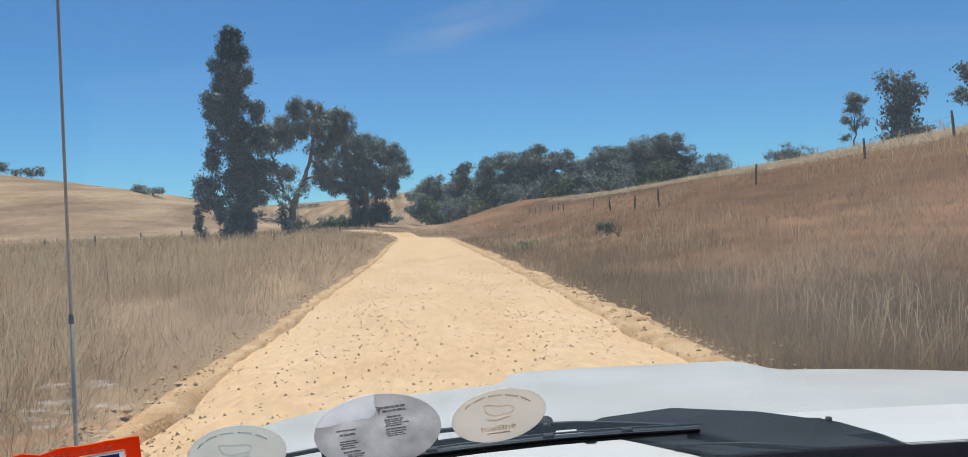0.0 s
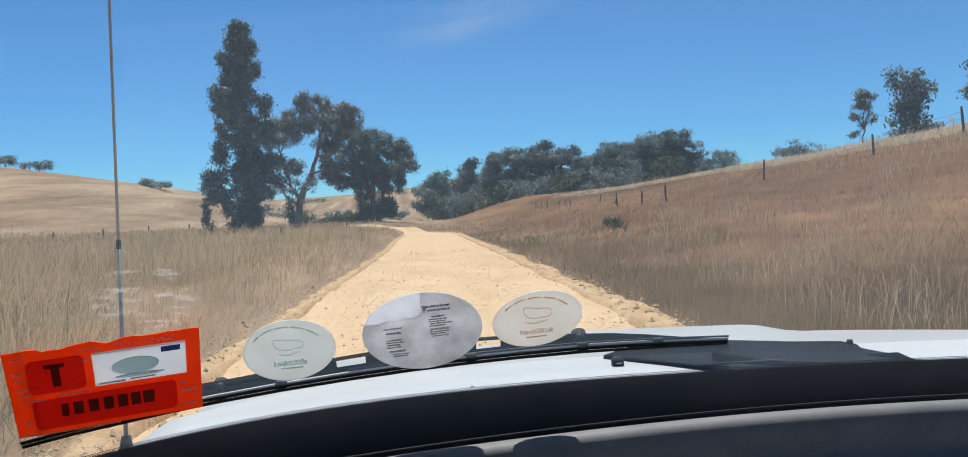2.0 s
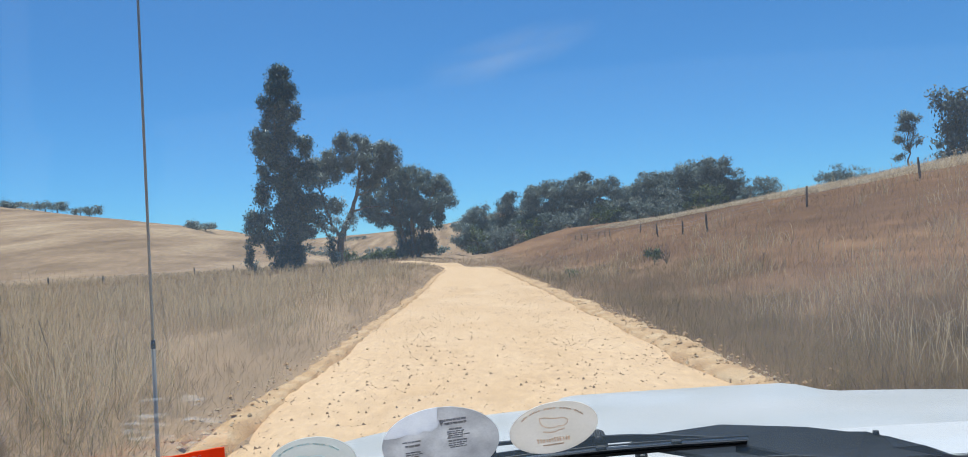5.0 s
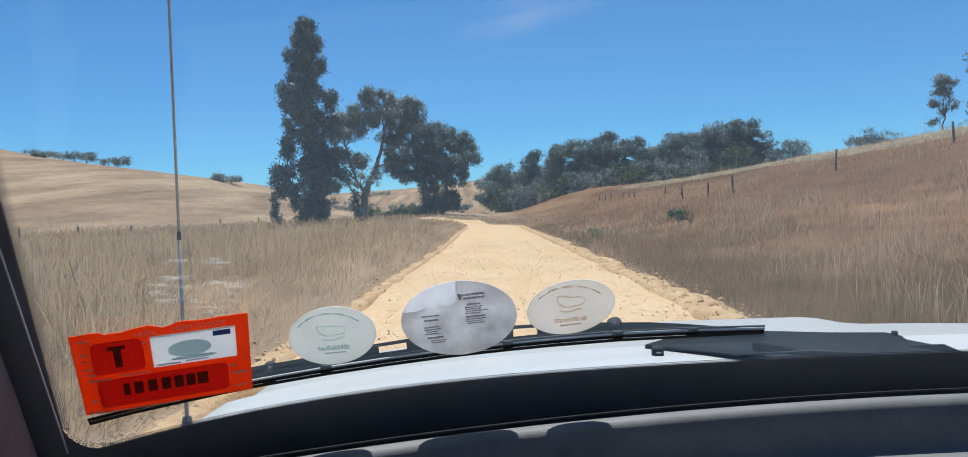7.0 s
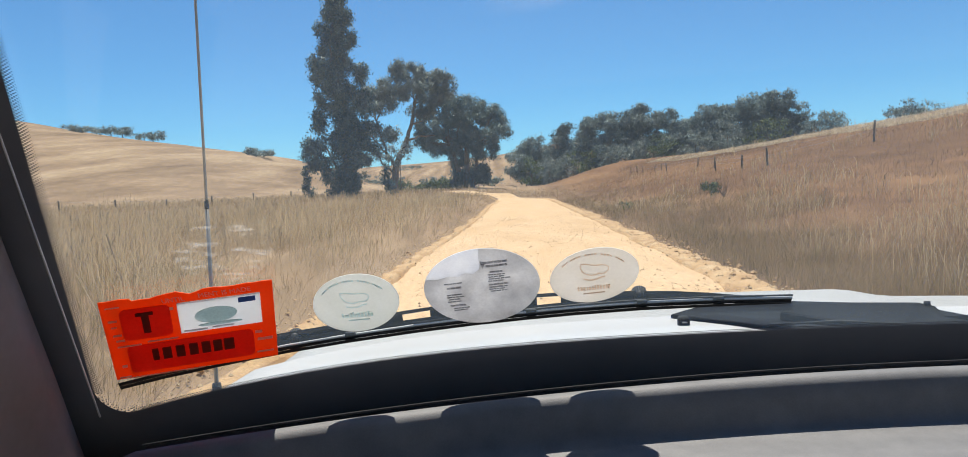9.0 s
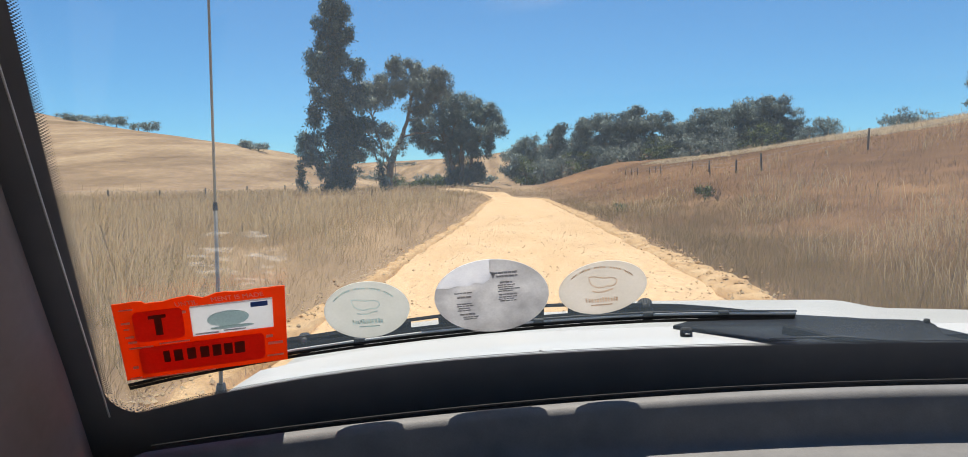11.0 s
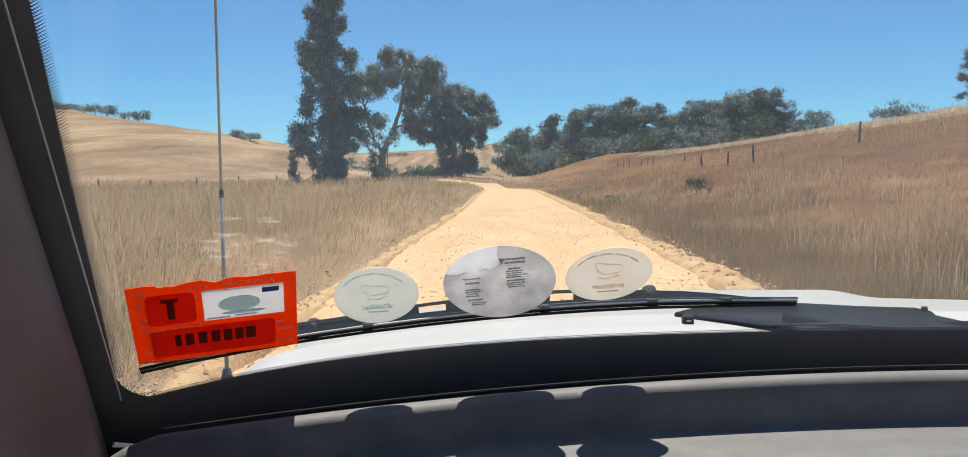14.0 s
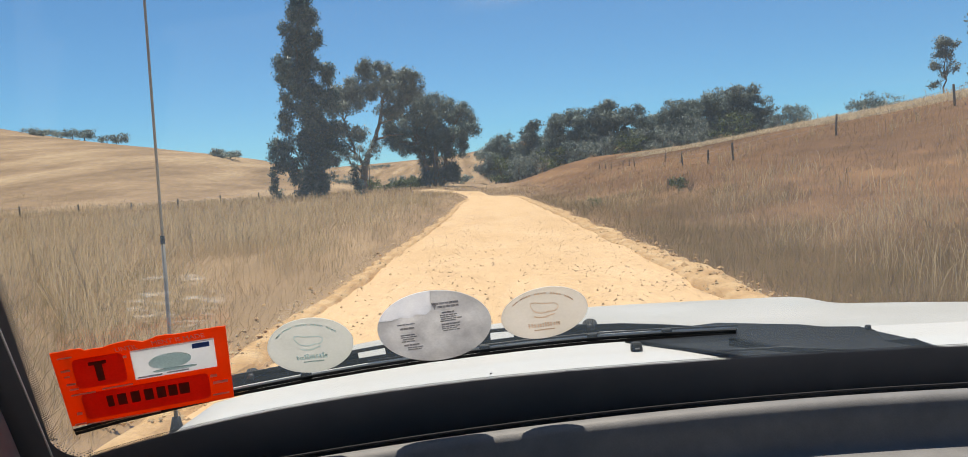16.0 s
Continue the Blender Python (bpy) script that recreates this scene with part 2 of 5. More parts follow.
def solid_sheet(name, grid, thick, mat, parent=None, label="", normal=None, smooth=True):
    """A grid of points (rows of equal length) as a sheet with thickness, pushed along `normal` (a vector)."""
    R, Q = len(grid), len(grid[0])
    V = [Vector(p) for row in grid for p in row]
    off = Vector(normal) * thick
    n = len(V)
    V += [v + off for v in V]
    F = []
    for i in range(R - 1):
        for j in range(Q - 1):
            a, b, c, d = i * Q + j, i * Q + j + 1, (i + 1) * Q + j + 1, (i + 1) * Q + j
            F += [(a, b, c, d), (n + d, n + c, n + b, n + a)]
    ring = [j for j in range(Q)] + [i * Q + Q - 1 for i in range(1, R)] + [(R - 1) * Q + j for j in range(Q - 2, -1, -1)] + [i * Q for i in range(R - 2, 0, -1)]
    for k, a in enumerate(ring):
        b = ring[(k + 1) % len(ring)]
        F.append((b, a, n + a, n + b))
    ob = mesh_ob(name, V, F, mat, parent, label, smooth)
    return ob


def S(v):
    v = min(1.0, max(0.0, v))
    return v * v * (3 - 2 * v)


# ---- terrain ----
def road_x(y):
    """Centre line of the road."""
    return -0.2 + 0.42 * S((70 - y) / 40) - (0.0 if y < 78 else 0.010 * (y - 78) ** 2 if y < 150 else 51.84 + 1.44 * (y - 150))


def road_half(y):
    return 2.95 - 0.42 * S((70 - y) / 40) - 0.35 * S((y - 25) / 60)


def relief(x, y):
    """Height of the land without its fine unevenness."""
    yy = max(y, -120.0)
    d = x + 0.2 if y < 70 else x - road_x(min(y, 95))
    right = 5.0 * S((x - 2.6) / 25) * (0.35 + 0.65 * S((x - 2.6) / 6)) + 0.055 * max(0.0, x - 27) * S((400 - y) / 200)
    left = 0.62 * S((-x - 2.3 - 0.5 * S((yy - 30) / 40)) / 1.8) - 0.25 * S((-x - 8) / 25)
    left += 0.45 * S((-x - 6) / 5) * S((yy - 35) / 30)
    left += (13.5 * S((-x - 50) / 40) + 0.18 * min(max(0.0, -x - 84), 160)) * S((yy - 60) / 195) * S((480 - yy) / 180)
    valley = 2.3 * S((y - 95) / 150) * S((x + 40) / 60)
    far = (21 + 9 * S((x + 150) / 170)) * S((y - 380) / 330)
    return right + left + valley + far


def road_bed(x, y):
    return S(1 - (abs(x - road_x(y)) - road_half(y)) / 1.0) if y < 150 else 0.0


def height(x, y):
    h = relief(x, y)
    r = math.hypot(x, y)
    n = noise.noise(Vector((x * 0.11, y * 0.07, 3.1))) * 0.22 + noise.noise(Vector((x * 0.6, y * 0.5, 7.7))) * 0.06
    n += noise.noise(Vector((x * 0.012, y * 0.012, 1.7))) * 2.2 * S((r - 90) / 200)
    n *= S((abs(x - road_x(min(y, 95))) - 2.6) / 2.5) if y < 95 else 1.0
    return h + n - 0.07 * road_bed(x, y)


def spaced(lo, hi, step, grow):
    out, v, s = [0.0], 0.0, step
    while v < hi:
        v += s
        s *= grow
        out.append(v)
    v, s = 0.0, step
    while v > lo:
        v -= s
        s *= grow
        out.insert(0, v)
    return out


XS = spaced(-2600, 2600, 0.55, 1.048)
YS = [y + 12 for y in spaced(-900, 3800, 0.8, 1.045)]
gv = [(x, y, height(x, y)) for y in YS for x in XS]
nx = len(XS)
gf = [(j * nx + i, j * nx + i + 1, (j + 1) * nx + i + 1, (j + 1) * nx + i) for j in range(len(YS) - 1) for i in range(nx - 1)]
ground = mesh_ob("ground", gv, gf, M_ground, smooth=True)
tagged(ground, "rolling dry pasture with straw-coloured summer grass", "ground", kind="structure")

# road: crowned gravel strip with frayed edges
rv, rf = [], []
ry = [-140 + 0.8 * i for i in range(345)]
RW = [-1.0, -0.93, -0.82, -0.66, -0.5, -0.34, -0.17, 0, 0.17, 0.34, 0.5, 0.66, 0.82, 0.93, 1.0]
for y in ry:
    hw = road_half(y)
    for k in RW:
        ragged = (noise.noise(Vector((y * 0.35, k * 3, 5))) * 0.35 + noise.noise(Vector((y * 1.4, k * 3, 9))) * 0.15) * S((abs(k) - 0.7) / 0.3)
        x = road_x(y) + k * hw + ragged * (1 if k > 0 else -1)
        crown = 0.05 * (1 - k * k) - 0.015 * (math.exp(-((abs(k) - 0.34) / 0.1) ** 2)) + noise.noise(Vector((x * 0.8, y * 0.35, 2))) * 0.02
        z = relief(road_x(y), y) + crown - (0.09 if abs(k) == 1.0 else 0.0)
        rv.append((x, y, z))
q = len(RW)
rf = [(j * q + i, j * q + i + 1, (j + 1) * q + i + 1, (j + 1) * q + i) for j in range(len(ry) - 1) for i in range(q - 1)]
road = mesh_ob("road", rv, rf, M_road, smooth=True)
tagged(road, "pale sandy unsealed gravel road with soft edges", "road", kind="structure")


def edge_strip(name, side, mat, label, width, high):
    """The crumbling clay shoulder beside the road."""
    V, F = [], []
    rows = [-12 + 0.22 * i for i in range(460)]
    ks = [0.0, 0.12, 0.3, 0.45, 0.6, 0.75, 0.88, 1.0]
    for y in rows:
        w = width * (1 + 0.6 * noise.noise(Vector((y * 0.3, side * 4, 1))))
        for k in ks:
            x = road_x(y) + side * (road_half(y) - 0.2 + k * w + 0.12 * noise.noise(Vector((y * 1.9, k * 2, 6))))
            rough = noise.noise(Vector((x * 3.1, y * 2.7, 4))) + 0.6 * noise.noise(Vector((x * 8, y * 8, 4)))
            z = max(height(x, y), 0) + 0.03 + high * math.sin(k * math.pi) * (0.35 + 0.9 * rough)
            if k in (0.0, 1.0):
                z -= 0.12
            V.append((x, y, z))
    n = len(ks)
    for j in range(len(rows) - 1):
        for i in range(n - 1):
            f = (j * n + i, j * n + i + 1, (j + 1) * n + i + 1, (j + 1) * n + i)
            F.append(f if side > 0 else f[::-1])
    return tagged(mesh_ob(name, V, F, mat, smooth=True), label, "verge", kind="structure")


edge_strip("verge_right", 1, M_bank, "crumbling orange clay shoulder of the gravel road", 0.6, 0.08)
edge_strip("verge_left", -1, M_bank, "narrow orange clay shoulder of the gravel road", 0.32, 0.05)

# loose stones along both road edges
rng = np.random.default_rng(5)
sv, sf = [], []
for i in range(2600):
    y = 5 + 60 * rng.random() ** 1.7
    side = 1 if rng.random() < 0.6 else -1
    x = road_x(y) + side * (road_half(y) - abs(rng.normal(0, 0.35)) + 0.35)
    r = 0.008 + 0.022 * rng.random() ** 3
    z = max(height(x, y), 0.0) + 0.05
    b = len(sv)
    for dx, dy, dz in ((1, 0, 0), (0, 1, 0), (-1, 0, 0), (0, -1, 0), (0, 0, .8), (0, 0, -.8)):
        j = 0.7 + 0.6 * rng.random(3)
        sv.append((x + dx * r * j[0], y + dy * r * j[1], z + dz * r * j[2]))
    for t in ((0, 1, 4), (1, 2, 4), (2, 3, 4), (3, 0, 4), (1, 0, 5), (2, 1, 5), (3, 2, 5), (0, 3, 5)):
        sf.append(tuple(b + k for k in t))
tagged(mesh_ob("loose_gravel", sv, sf, M_stone), "loose tan pebbles along the road edges", "gravel", kind="stuff")

pv, pf = [], []
for i in range(9000):
    y = 3.5 + 34 * rng.random() ** 1.6
    k = rng.uniform(-1, 1)
    k = math.copysign(abs(k) ** 0.75, k)
    x = road_x(y) + k * (road_half(y) - 0.15)
    r = 0.006 + 0.020 * rng.random() ** 4
    z = relief(road_x(y), y) + 0.05 * (1 - k * k) - 0.015 * math.exp(-((abs(k) - 0.34) / 0.1) ** 2) + noise.noise(Vector((x * 0.8, y * 0.35, 2))) * 0.02
    b = len(pv)
    for dx, dy, dz in ((1, 0, 0), (-.5, .87, 0), (-.5, -.87, 0), (0, 0, .9)):
        j = 0.7 + 0.6 * rng.random(3)
        pv.append((x + dx * r * j[0], y + dy * r * j[1], z - 0.001 + dz * r * j[2]))
    pf += [(b, b + 1, b + 3), (b + 1, b + 2, b + 3), (b + 2, b, b + 3)]
tagged(mesh_ob("road_pebbles", pv, pf, M_pebble), "small loose brown pebbles scattered over the gravel road", "gravel", kind="stuff")

cv, cf = [], []
for i in range(520):
    y = 6 + 55 * rng.random() ** 1.5
    side = 1 if rng.random() < 0.9 else -1
    x = road_x(y) + side * (road_half(y) + abs(rng.normal(0.15, 0.3)))
    r = 0.016 + 0.04 * rng.random() ** 2.4
    z = max(height(x, y), 0.0) + 0.06
    b = len(cv)
    for dx, dy, dz in ((1, 0, 0), (.5, .87, .1), (-.5, .87, 0), (-1, 0, .1), (-.5, -.87, 0), (.5, -.87, .1), (0.2, 0, .75), (0, 0, -.6)):
        j = 0.65 + 0.7 * rng.random(3)
        cv.append((x + dx * r * j[0], y + dy * r * j[1], z + dz * r * j[2]))
    for t in range(6):
        cf += [(b + t, b + (t + 1) % 6, b + 6), (b + (t + 1) % 6, b + t, b + 7)]
tagged(mesh_ob("clay_clods", cv, cf, M_bank), "loose lumps of orange clay on the road shoulder", "clods", kind="stuff")

# ---- grass ----


def grass(name, n, accept, hmin, hmax, mat, label, rmin=5.0, rmax=150.0, seed=1, wide=1.0, droop=1.3, amin=-46, amax=46, head=0.75, neck=0.6):
    g = np.random.default_rng(seed)
    r = np.exp(g.uniform(math.log(rmin), math.log(rmax), n))
    a = np.radians(g.uniform(amin, amax, n))
    x, y = r * np.sin(a), r * np.cos(a)
    base, hs, ws = [], [], []
    for i in range(n):
        k = accept(x[i], y[i], g)
        if k <= 0:
            continue
        base.append((x[i], y[i], height(x[i], y[i]) - 0.02))
        hs.append((hmin + (hmax - hmin) * g.random()) * k)
        ws.append(max(0.0036, r[i] * 0.00031) * (0.7 + 0.6 * g.random()) * wide)
    B, Hh, W = np.array(base), np.array(hs), np.array(ws)
    m = len(B)
    yaw = g.uniform(0, np.pi, m)
    side = np.stack([np.cos(yaw), np.sin(yaw) * 0.5, np.zeros(m)], 1) * W[:, None] * 0.5
    lean_a = g.uniform(0, 2 * np.pi, m)
    lean = np.stack([np.cos(lean_a) + 0.25, np.sin(lean_a), np.zeros(m)], 1) * (Hh * droop * g.random(m))[:, None]
    up = np.zeros((m, 3))
    up[:, 2] = Hh
    V = np.empty((m, 5, 3))
    V[:, 0], V[:, 1] = B - side, B + side
    V[:, 2], V[:, 3] = B + up * neck + lean * 0.4 + side * head, B + up * neck + lean * 0.4 - side * head
    V[:, 4] = B + up + lean
    idx = np.arange(m)[:, None] * 5
    me = bpy.data.meshes.new(name)
    F = [f for k in range(m) for f in ((5 * k, 5 * k + 1, 5 * k + 2, 5 * k + 3), (5 * k + 3, 5 * k + 2, 5 * k + 4))]
    me.from_pydata(V.reshape(-1, 3), [], F)
    me.materials.append(mat)
    nrm = g.normal(size=(m, 1, 3)) * 0.28 + np.array((0, 0, 1.0))
    nrm = np.repeat(nrm / np.linalg.norm(nrm, axis=2, keepdims=True), 5, axis=1).reshape(-1, 3)
    me.polygons.foreach_set("use_smooth", np.ones(len(me.polygons), bool))
    me.normals_split_custom_set_from_vertices(nrm.tolist())        # soft light as on a thick sward
    return tagged(new(name, me), label, "grass", kind="stuff")


def off_road(x, y):
    return abs(x - road_x(y)) - road_half(y) if y < 150 else 9.0


def patch(x, y, f, s):
    return 0.5 + noise.noise(Vector((x * f, y * f, s)))


def acc_left(x, y, g):
    d = off_road(x, y)
    if x > road_x(y) or d < 0.12 + 0.25 * g.random():
        return 0
    return (0.72 + 0.5 * patch(x, y, 0.12, 3)) * (0.6 + 0.4 * S(d / 2.2)) * (1.0 if x > -30 else 0.7)


def acc_right(x, y, g):
    d = off_road(x, y)
    if x < road_x(y) or d < 0.3 + 0.3 * g.random():
        return 0
    bare = patch(x, y, 0.45, 11)
    if 7 < x < 15 and bare > 0.8:
        return 0
    return (0.5 + 0.65 * patch(x, y, 0.15, 8)) * (0.5 + 0.5 * S(d / 2.5))


def acc_tuft(x, y, g):
    d = off_road(x, y)
    if d < 0.7 or patch(x, y, 0.35, 21) < 0.5 + 0.3 * (x > 3):
        return 0
    return 0.8 + 0.5 * g.random()


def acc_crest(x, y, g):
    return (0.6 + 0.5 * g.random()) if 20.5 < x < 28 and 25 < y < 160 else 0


def acc_edge(x, y, g):
    d = off_road(x, y)
    return (0.6 + 0.6 * g.random()) if 0.35 < d < 2.0 and patch(x, y, 0.4, 31) > 0.5 else 0


grass("dry_grass", 190000, acc_left, 0.16, 0.48, M_straw, "tall straw-coloured dry grass on the roadside", seed=2, droop=2.0)
grass("dry_grass", 300000, acc_right, 0.1, 0.34, M_brown, "reddish-brown dry grass covering the sloping bank", seed=3, droop=2.0)
grass("seeding_grass", 95000, acc_tuft, 0.3, 0.66, M_seed, "pale seeding grass tufts among the dry grass", seed=4, wide=0.7, head=2.2, neck=0.78)
grass("seeding_grass", 330000, acc_crest, 0.12, 0.34, M_crest, "pale dry grass along the crest of the bank", seed=5, rmin=28, rmax=140, amin=7, amax=46, wide=1.4)


def acc_heads(x, y, g):
    d = off_road(x, y)
    return (0.6 + 0.6 * g.random()) if d > 0.9 and patch(x, y, 0.3, 51) > (0.55 if x < 0 else 0.8) else 0


grass("seeding_grass", 22000, acc_heads, 0.34, 0.72, M_seed, "tall pale oat-like grass heads beside the road", seed=12, rmin=5.5, rmax=48, wide=0.75, head=2.8, neck=0.84, droop=1.1)


def acc_foot(x, y, g):
    d = off_road(x, y)
    return (0.6 + 0.6 * g.random()) if x > 0 and 0.4 < d < 6.5 and patch(x, y, 0.22, 41) * (1.2 - d / 9) > 0.36 else 0


grass("olive_grass", 110000, acc_foot, 0.18, 0.5, M_olive, "olive-brown grass along the foot of the bank", seed=9, rmax=70, amin=0, droop=2.0)
grass("green_grass", 40000, acc_edge, 0.15, 0.42, M_green, "olive-green grass at the foot of the verge", seed=6, rmax=60)

# ---- trees ----


def leaf_cloud(g, blobs, count, size, flat=0.8, shell=0.45):
    """Small leaf blades gathered in sprays inside ellipsoids (x, y, z, rx, ry, rz, density)."""
    vol = np.array([b[3] * b[5] * b[6] for b in blobs])
    vol = vol / vol.sum()
    P, Q = [], []
    for b, share in zip(blobs, vol):
        n = max(1, int(count * share))
        sprays = max(4, int(n / 20))
        d = g.normal(size=(sprays, 3))
        d /= np.linalg.norm(d, axis=1)[:, None]
        rad = (shell + (1 - shell) * g.random(sprays)) * (0.86 + 0.28 * g.random(sprays))
        c = np.array(b[:3]) + d * rad[:, None] * np.array(b[3:6])
        pick = g.integers(0, sprays, n)
        spread = size * 1.75
        off = g.normal(size=(n, 3)) * spread * np.array((1, 1, flat))
        P.append(c[pick] + off)
        Q.append((c[pick] + off - np.array(b[:3])) / np.array(b[3:6]) ** 1.5)
    P, Q = np.concatenate(P), np.concatenate(Q)
    Q /= np.linalg.norm(Q, axis=1)[:, None] + 1e-6
    n = len(P)
    a = g.normal(size=(n, 3)) * np.array((0.75, 0.75, 1.15))          # leaves hang a little
    a /= np.linalg.norm(a, axis=1)[:, None]
    up = g.normal(size=(n, 3))
    b = np.cross(a, up)
    b /= np.linalg.norm(b, axis=1)[:, None]
    s = size * (0.6 + 0.8 * g.random(n))[:, None]
    V = np.empty((n, 4, 3))
    V[:, 0], V[:, 1], V[:, 2], V[:, 3] = P - a * s, P - b * s * 0.42, P + a * s, P + b * s * 0.42
    F = np.arange(n * 4).reshape(n, 4)
    nrm = Q * 0.9 + g.normal(size=(n, 3)) * 0.16 + np.array((0, 0, 0.12))
    nrm = np.repeat(nrm / np.linalg.norm(nrm, axis=1)[:, None], 4, axis=0)
    return V.reshape(-1, 3), F.tolist(), nrm.tolist()


def crooked(g, p, q, n, wob):
    p, q = np.array(p, float), np.array(q, float)
    L = np.linalg.norm(q - p)
    out = [p]
    for i in range(1, n):
        out.append(p + (q - p) * i / n + g.normal(size=3) * wob * L * math.sin(math.pi * i / n))
    out.append(q)
    return [tuple(v) for v in out]


def tree(name, x, y, label, limbs, blobs, leaves, size, mat, seed, category="tree", group="", sink=0.25, shell=0.45, flat=0.8, bark=M_bark, split=0):
    """limbs: (start, end, radius at start, radius at end); places are from the foot of the trunk."""
    g = np.random.default_rng(seed)
    foot = new(name)
    foot.location = (x, y, height(x, y) - sink)
    tagged(foot, label, category, group)
    tv, tf = [], []
    for p, q_, r0, r1 in limbs:
        n = 6
        pts = crooked(g, p, q_, n, 0.035)
        V, F = tube_geo(pts, [r0 + (r1 - r0) * (i / n) ** 0.8 for i in range(n + 1)], 7)
        b = len(tv)
        tv += V
        tf += [tuple(b + k for k in f) for f in F]
    mesh_ob("trunk", tv, tf, bark, foot, smooth=True)
    if split:
        small = []
        for b in blobs:
            for _ in range(split):
                d = g.normal(size=3)
                d /= np.linalg.norm(d)
                k = 0.45 + 0.5 * g.random()
                q_ = (0.26 + 0.2 * g.random()) if split < 10 else (0.17 + 0.2 * g.random())
                small.append((b[0] + d[0] * b[3] * k, b[1] + d[1] * b[4] * k, b[2] + d[2] * b[5] * k, b[3] * q_, b[4] * q_, b[5] * q_ * (1.0 if split < 10 else 0.8), b[6]))
        blobs = small
    V, F, nrm = leaf_cloud(g, blobs, leaves, size, flat, shell)
    me = mesh_ob("crown", V, F, mat, foot).data
    me.polygons.foreach_set("use_smooth", np.ones(len(me.polygons), bool))
    me.normals_split_custom_set_from_vertices(nrm)        # light rounds every leaf clump
    return foot


def twigs(g, blobs, start, r):
    """Limbs from a fork to every leaf mass, with side branches."""
    out = []
    for b in blobs:
        c = np.array(b[:3])
        out.append((start, tuple(c), r * 0.55, r * 0.12))
        for _ in range(4):
            d = g.normal(size=3)
            d /= np.linalg.norm(d)
            mid = np.array(start) * 0.45 + c * 0.55
            out.append((tuple(mid), tuple(c + d * np.array(b[3:6]) * 0.85), r * 0.22, r * 0.04))
    return out


tg = np.random.default_rng(77)
# tall columnar poplar, leaning
pop = []
for i in range(22):
    z = 0.8 + i * 0.66
    rad = 0.5 + 1.25 * S((z - 0.5) / 5.5) - 1.25 * S((z - 10.0) / 6.5)
    cx = -0.03 * z + 0.15 * math.sin(z * 0.5)
    pop.append((cx, 0, z, 0.42 * rad, 0.42 * rad, 0.6, 0.6))
    for k in range(4):
        w = 1.9 * i + 2.1 * k + 0.8 * tg.random()
        rr = rad * (0.3 + 0.85 * tg.random())
        q_ = 0.55 + 0.6 * tg.random()
        pop.append((cx + rr * math.cos(w), rr * math.sin(w), z + 0.7 * tg.random(), 0.40 * q_, 0.42 * q_, 0.62 * q_, 1.0))
for bx, bz, r in ((-2.1, 5.6, .6), (-2.1, 6.4, .45), (-2.7, 3.6, .75), (-2.9, 4.2, .5), (-2.6, 2.6, .5), (-2.0, 4.3, .55), (-1.7, 2.7, .6), (-1.3, 1.7, .6), (1.4, 5.2, .7), (1.5, 6.8, .6), (1.6, 4.0, .6), (1.3, 9.6, .6), (-2.0, 9.2, .6)):
    pop.append((bx, 0.2 * tg.random(), bz, r, r, r * 1.1, 0.8))
pl = [((0, 0, 0), (-0.3, 0, 6), .34, .22), ((-0.3, 0, 6), (-0.45, 0, 14.6), .22, .03), ((0.15, 0, 0.2), (0.6, 0.2, 5), .2, .06), ((-0.2, 0.1, .3), (-1.6, 0.2, 4), .2, .05), ((-1.0, .1, 1.8), (-2.6, .2, 4.2), .1, .03)]
tree("poplar_tree", -13.5, 61.0, "tall dark-green columnar poplar standing in dry grass", pl, pop, 66000, 0.105, M_poplar, 11, sink=0.1, shell=0.5)
for sx, sy, h, r in ((-16.8, 61.5, 2.6, .45), (-13.6, 59.4, 2.5, .85), (-12.8, 59.8, 1.8, .7), (-10.5, 61.1, 2.4, .5), (-14.4, 60.4, 1.4, .6)):
    bl = [(0.1 * tg.normal(), 0.1 * tg.normal(), h * k, r * (1.1 - 0.6 * k), r * (1.1 - 0.6 * k), h * 0.2, 1) for k in (.25, .45, .65, .85)]
    tree("poplar_sucker", sx, sy, "bushy green poplar sucker growing in the grass", [((0, 0, 0), (0.05, 0, h), .03, .01)], bl, 1500, 0.075, M_poplar, int(sx * -10), "shrub", "poplar suckers", sink=0.05, shell=0.1)

# open spreading gum
U = 0.0242
gum = [(x * U, y * U, z * U, rx * U, rx * U * 0.9, rz * U, d) for x, y, z, rx, rz, d in (
    (62, 0, 548, 62, 46, 1), (150, 25, 520, 60, 40, 1), (232, 0, 492, 66, 48, 1), (110, -30, 450, 84, 46, .9), (-15, 20, 470, 62, 44, .9), (-78, 0, 438, 66, 46, 1), (-135, 10, 420, 42, 42, .9),
    (-30, -20, 395, 66, 34, .7), (140, 20, 372, 66, 46, .8), (205, 0, 415, 48, 44, .6), (-112, 0, 285, 66, 52, .6), (-15, 30, 272, 58, 40, .5), (-185, 0, 335, 40, 52, .6), (-150, 20, 140, 66, 52, .7), (72, 0, 205, 44, 36, .3), (-60, 0, 210, 60, 40, .3), (265, 10, 455, 34, 34, .6))]
P = lambda *q_: tuple(v * U for v in q_)
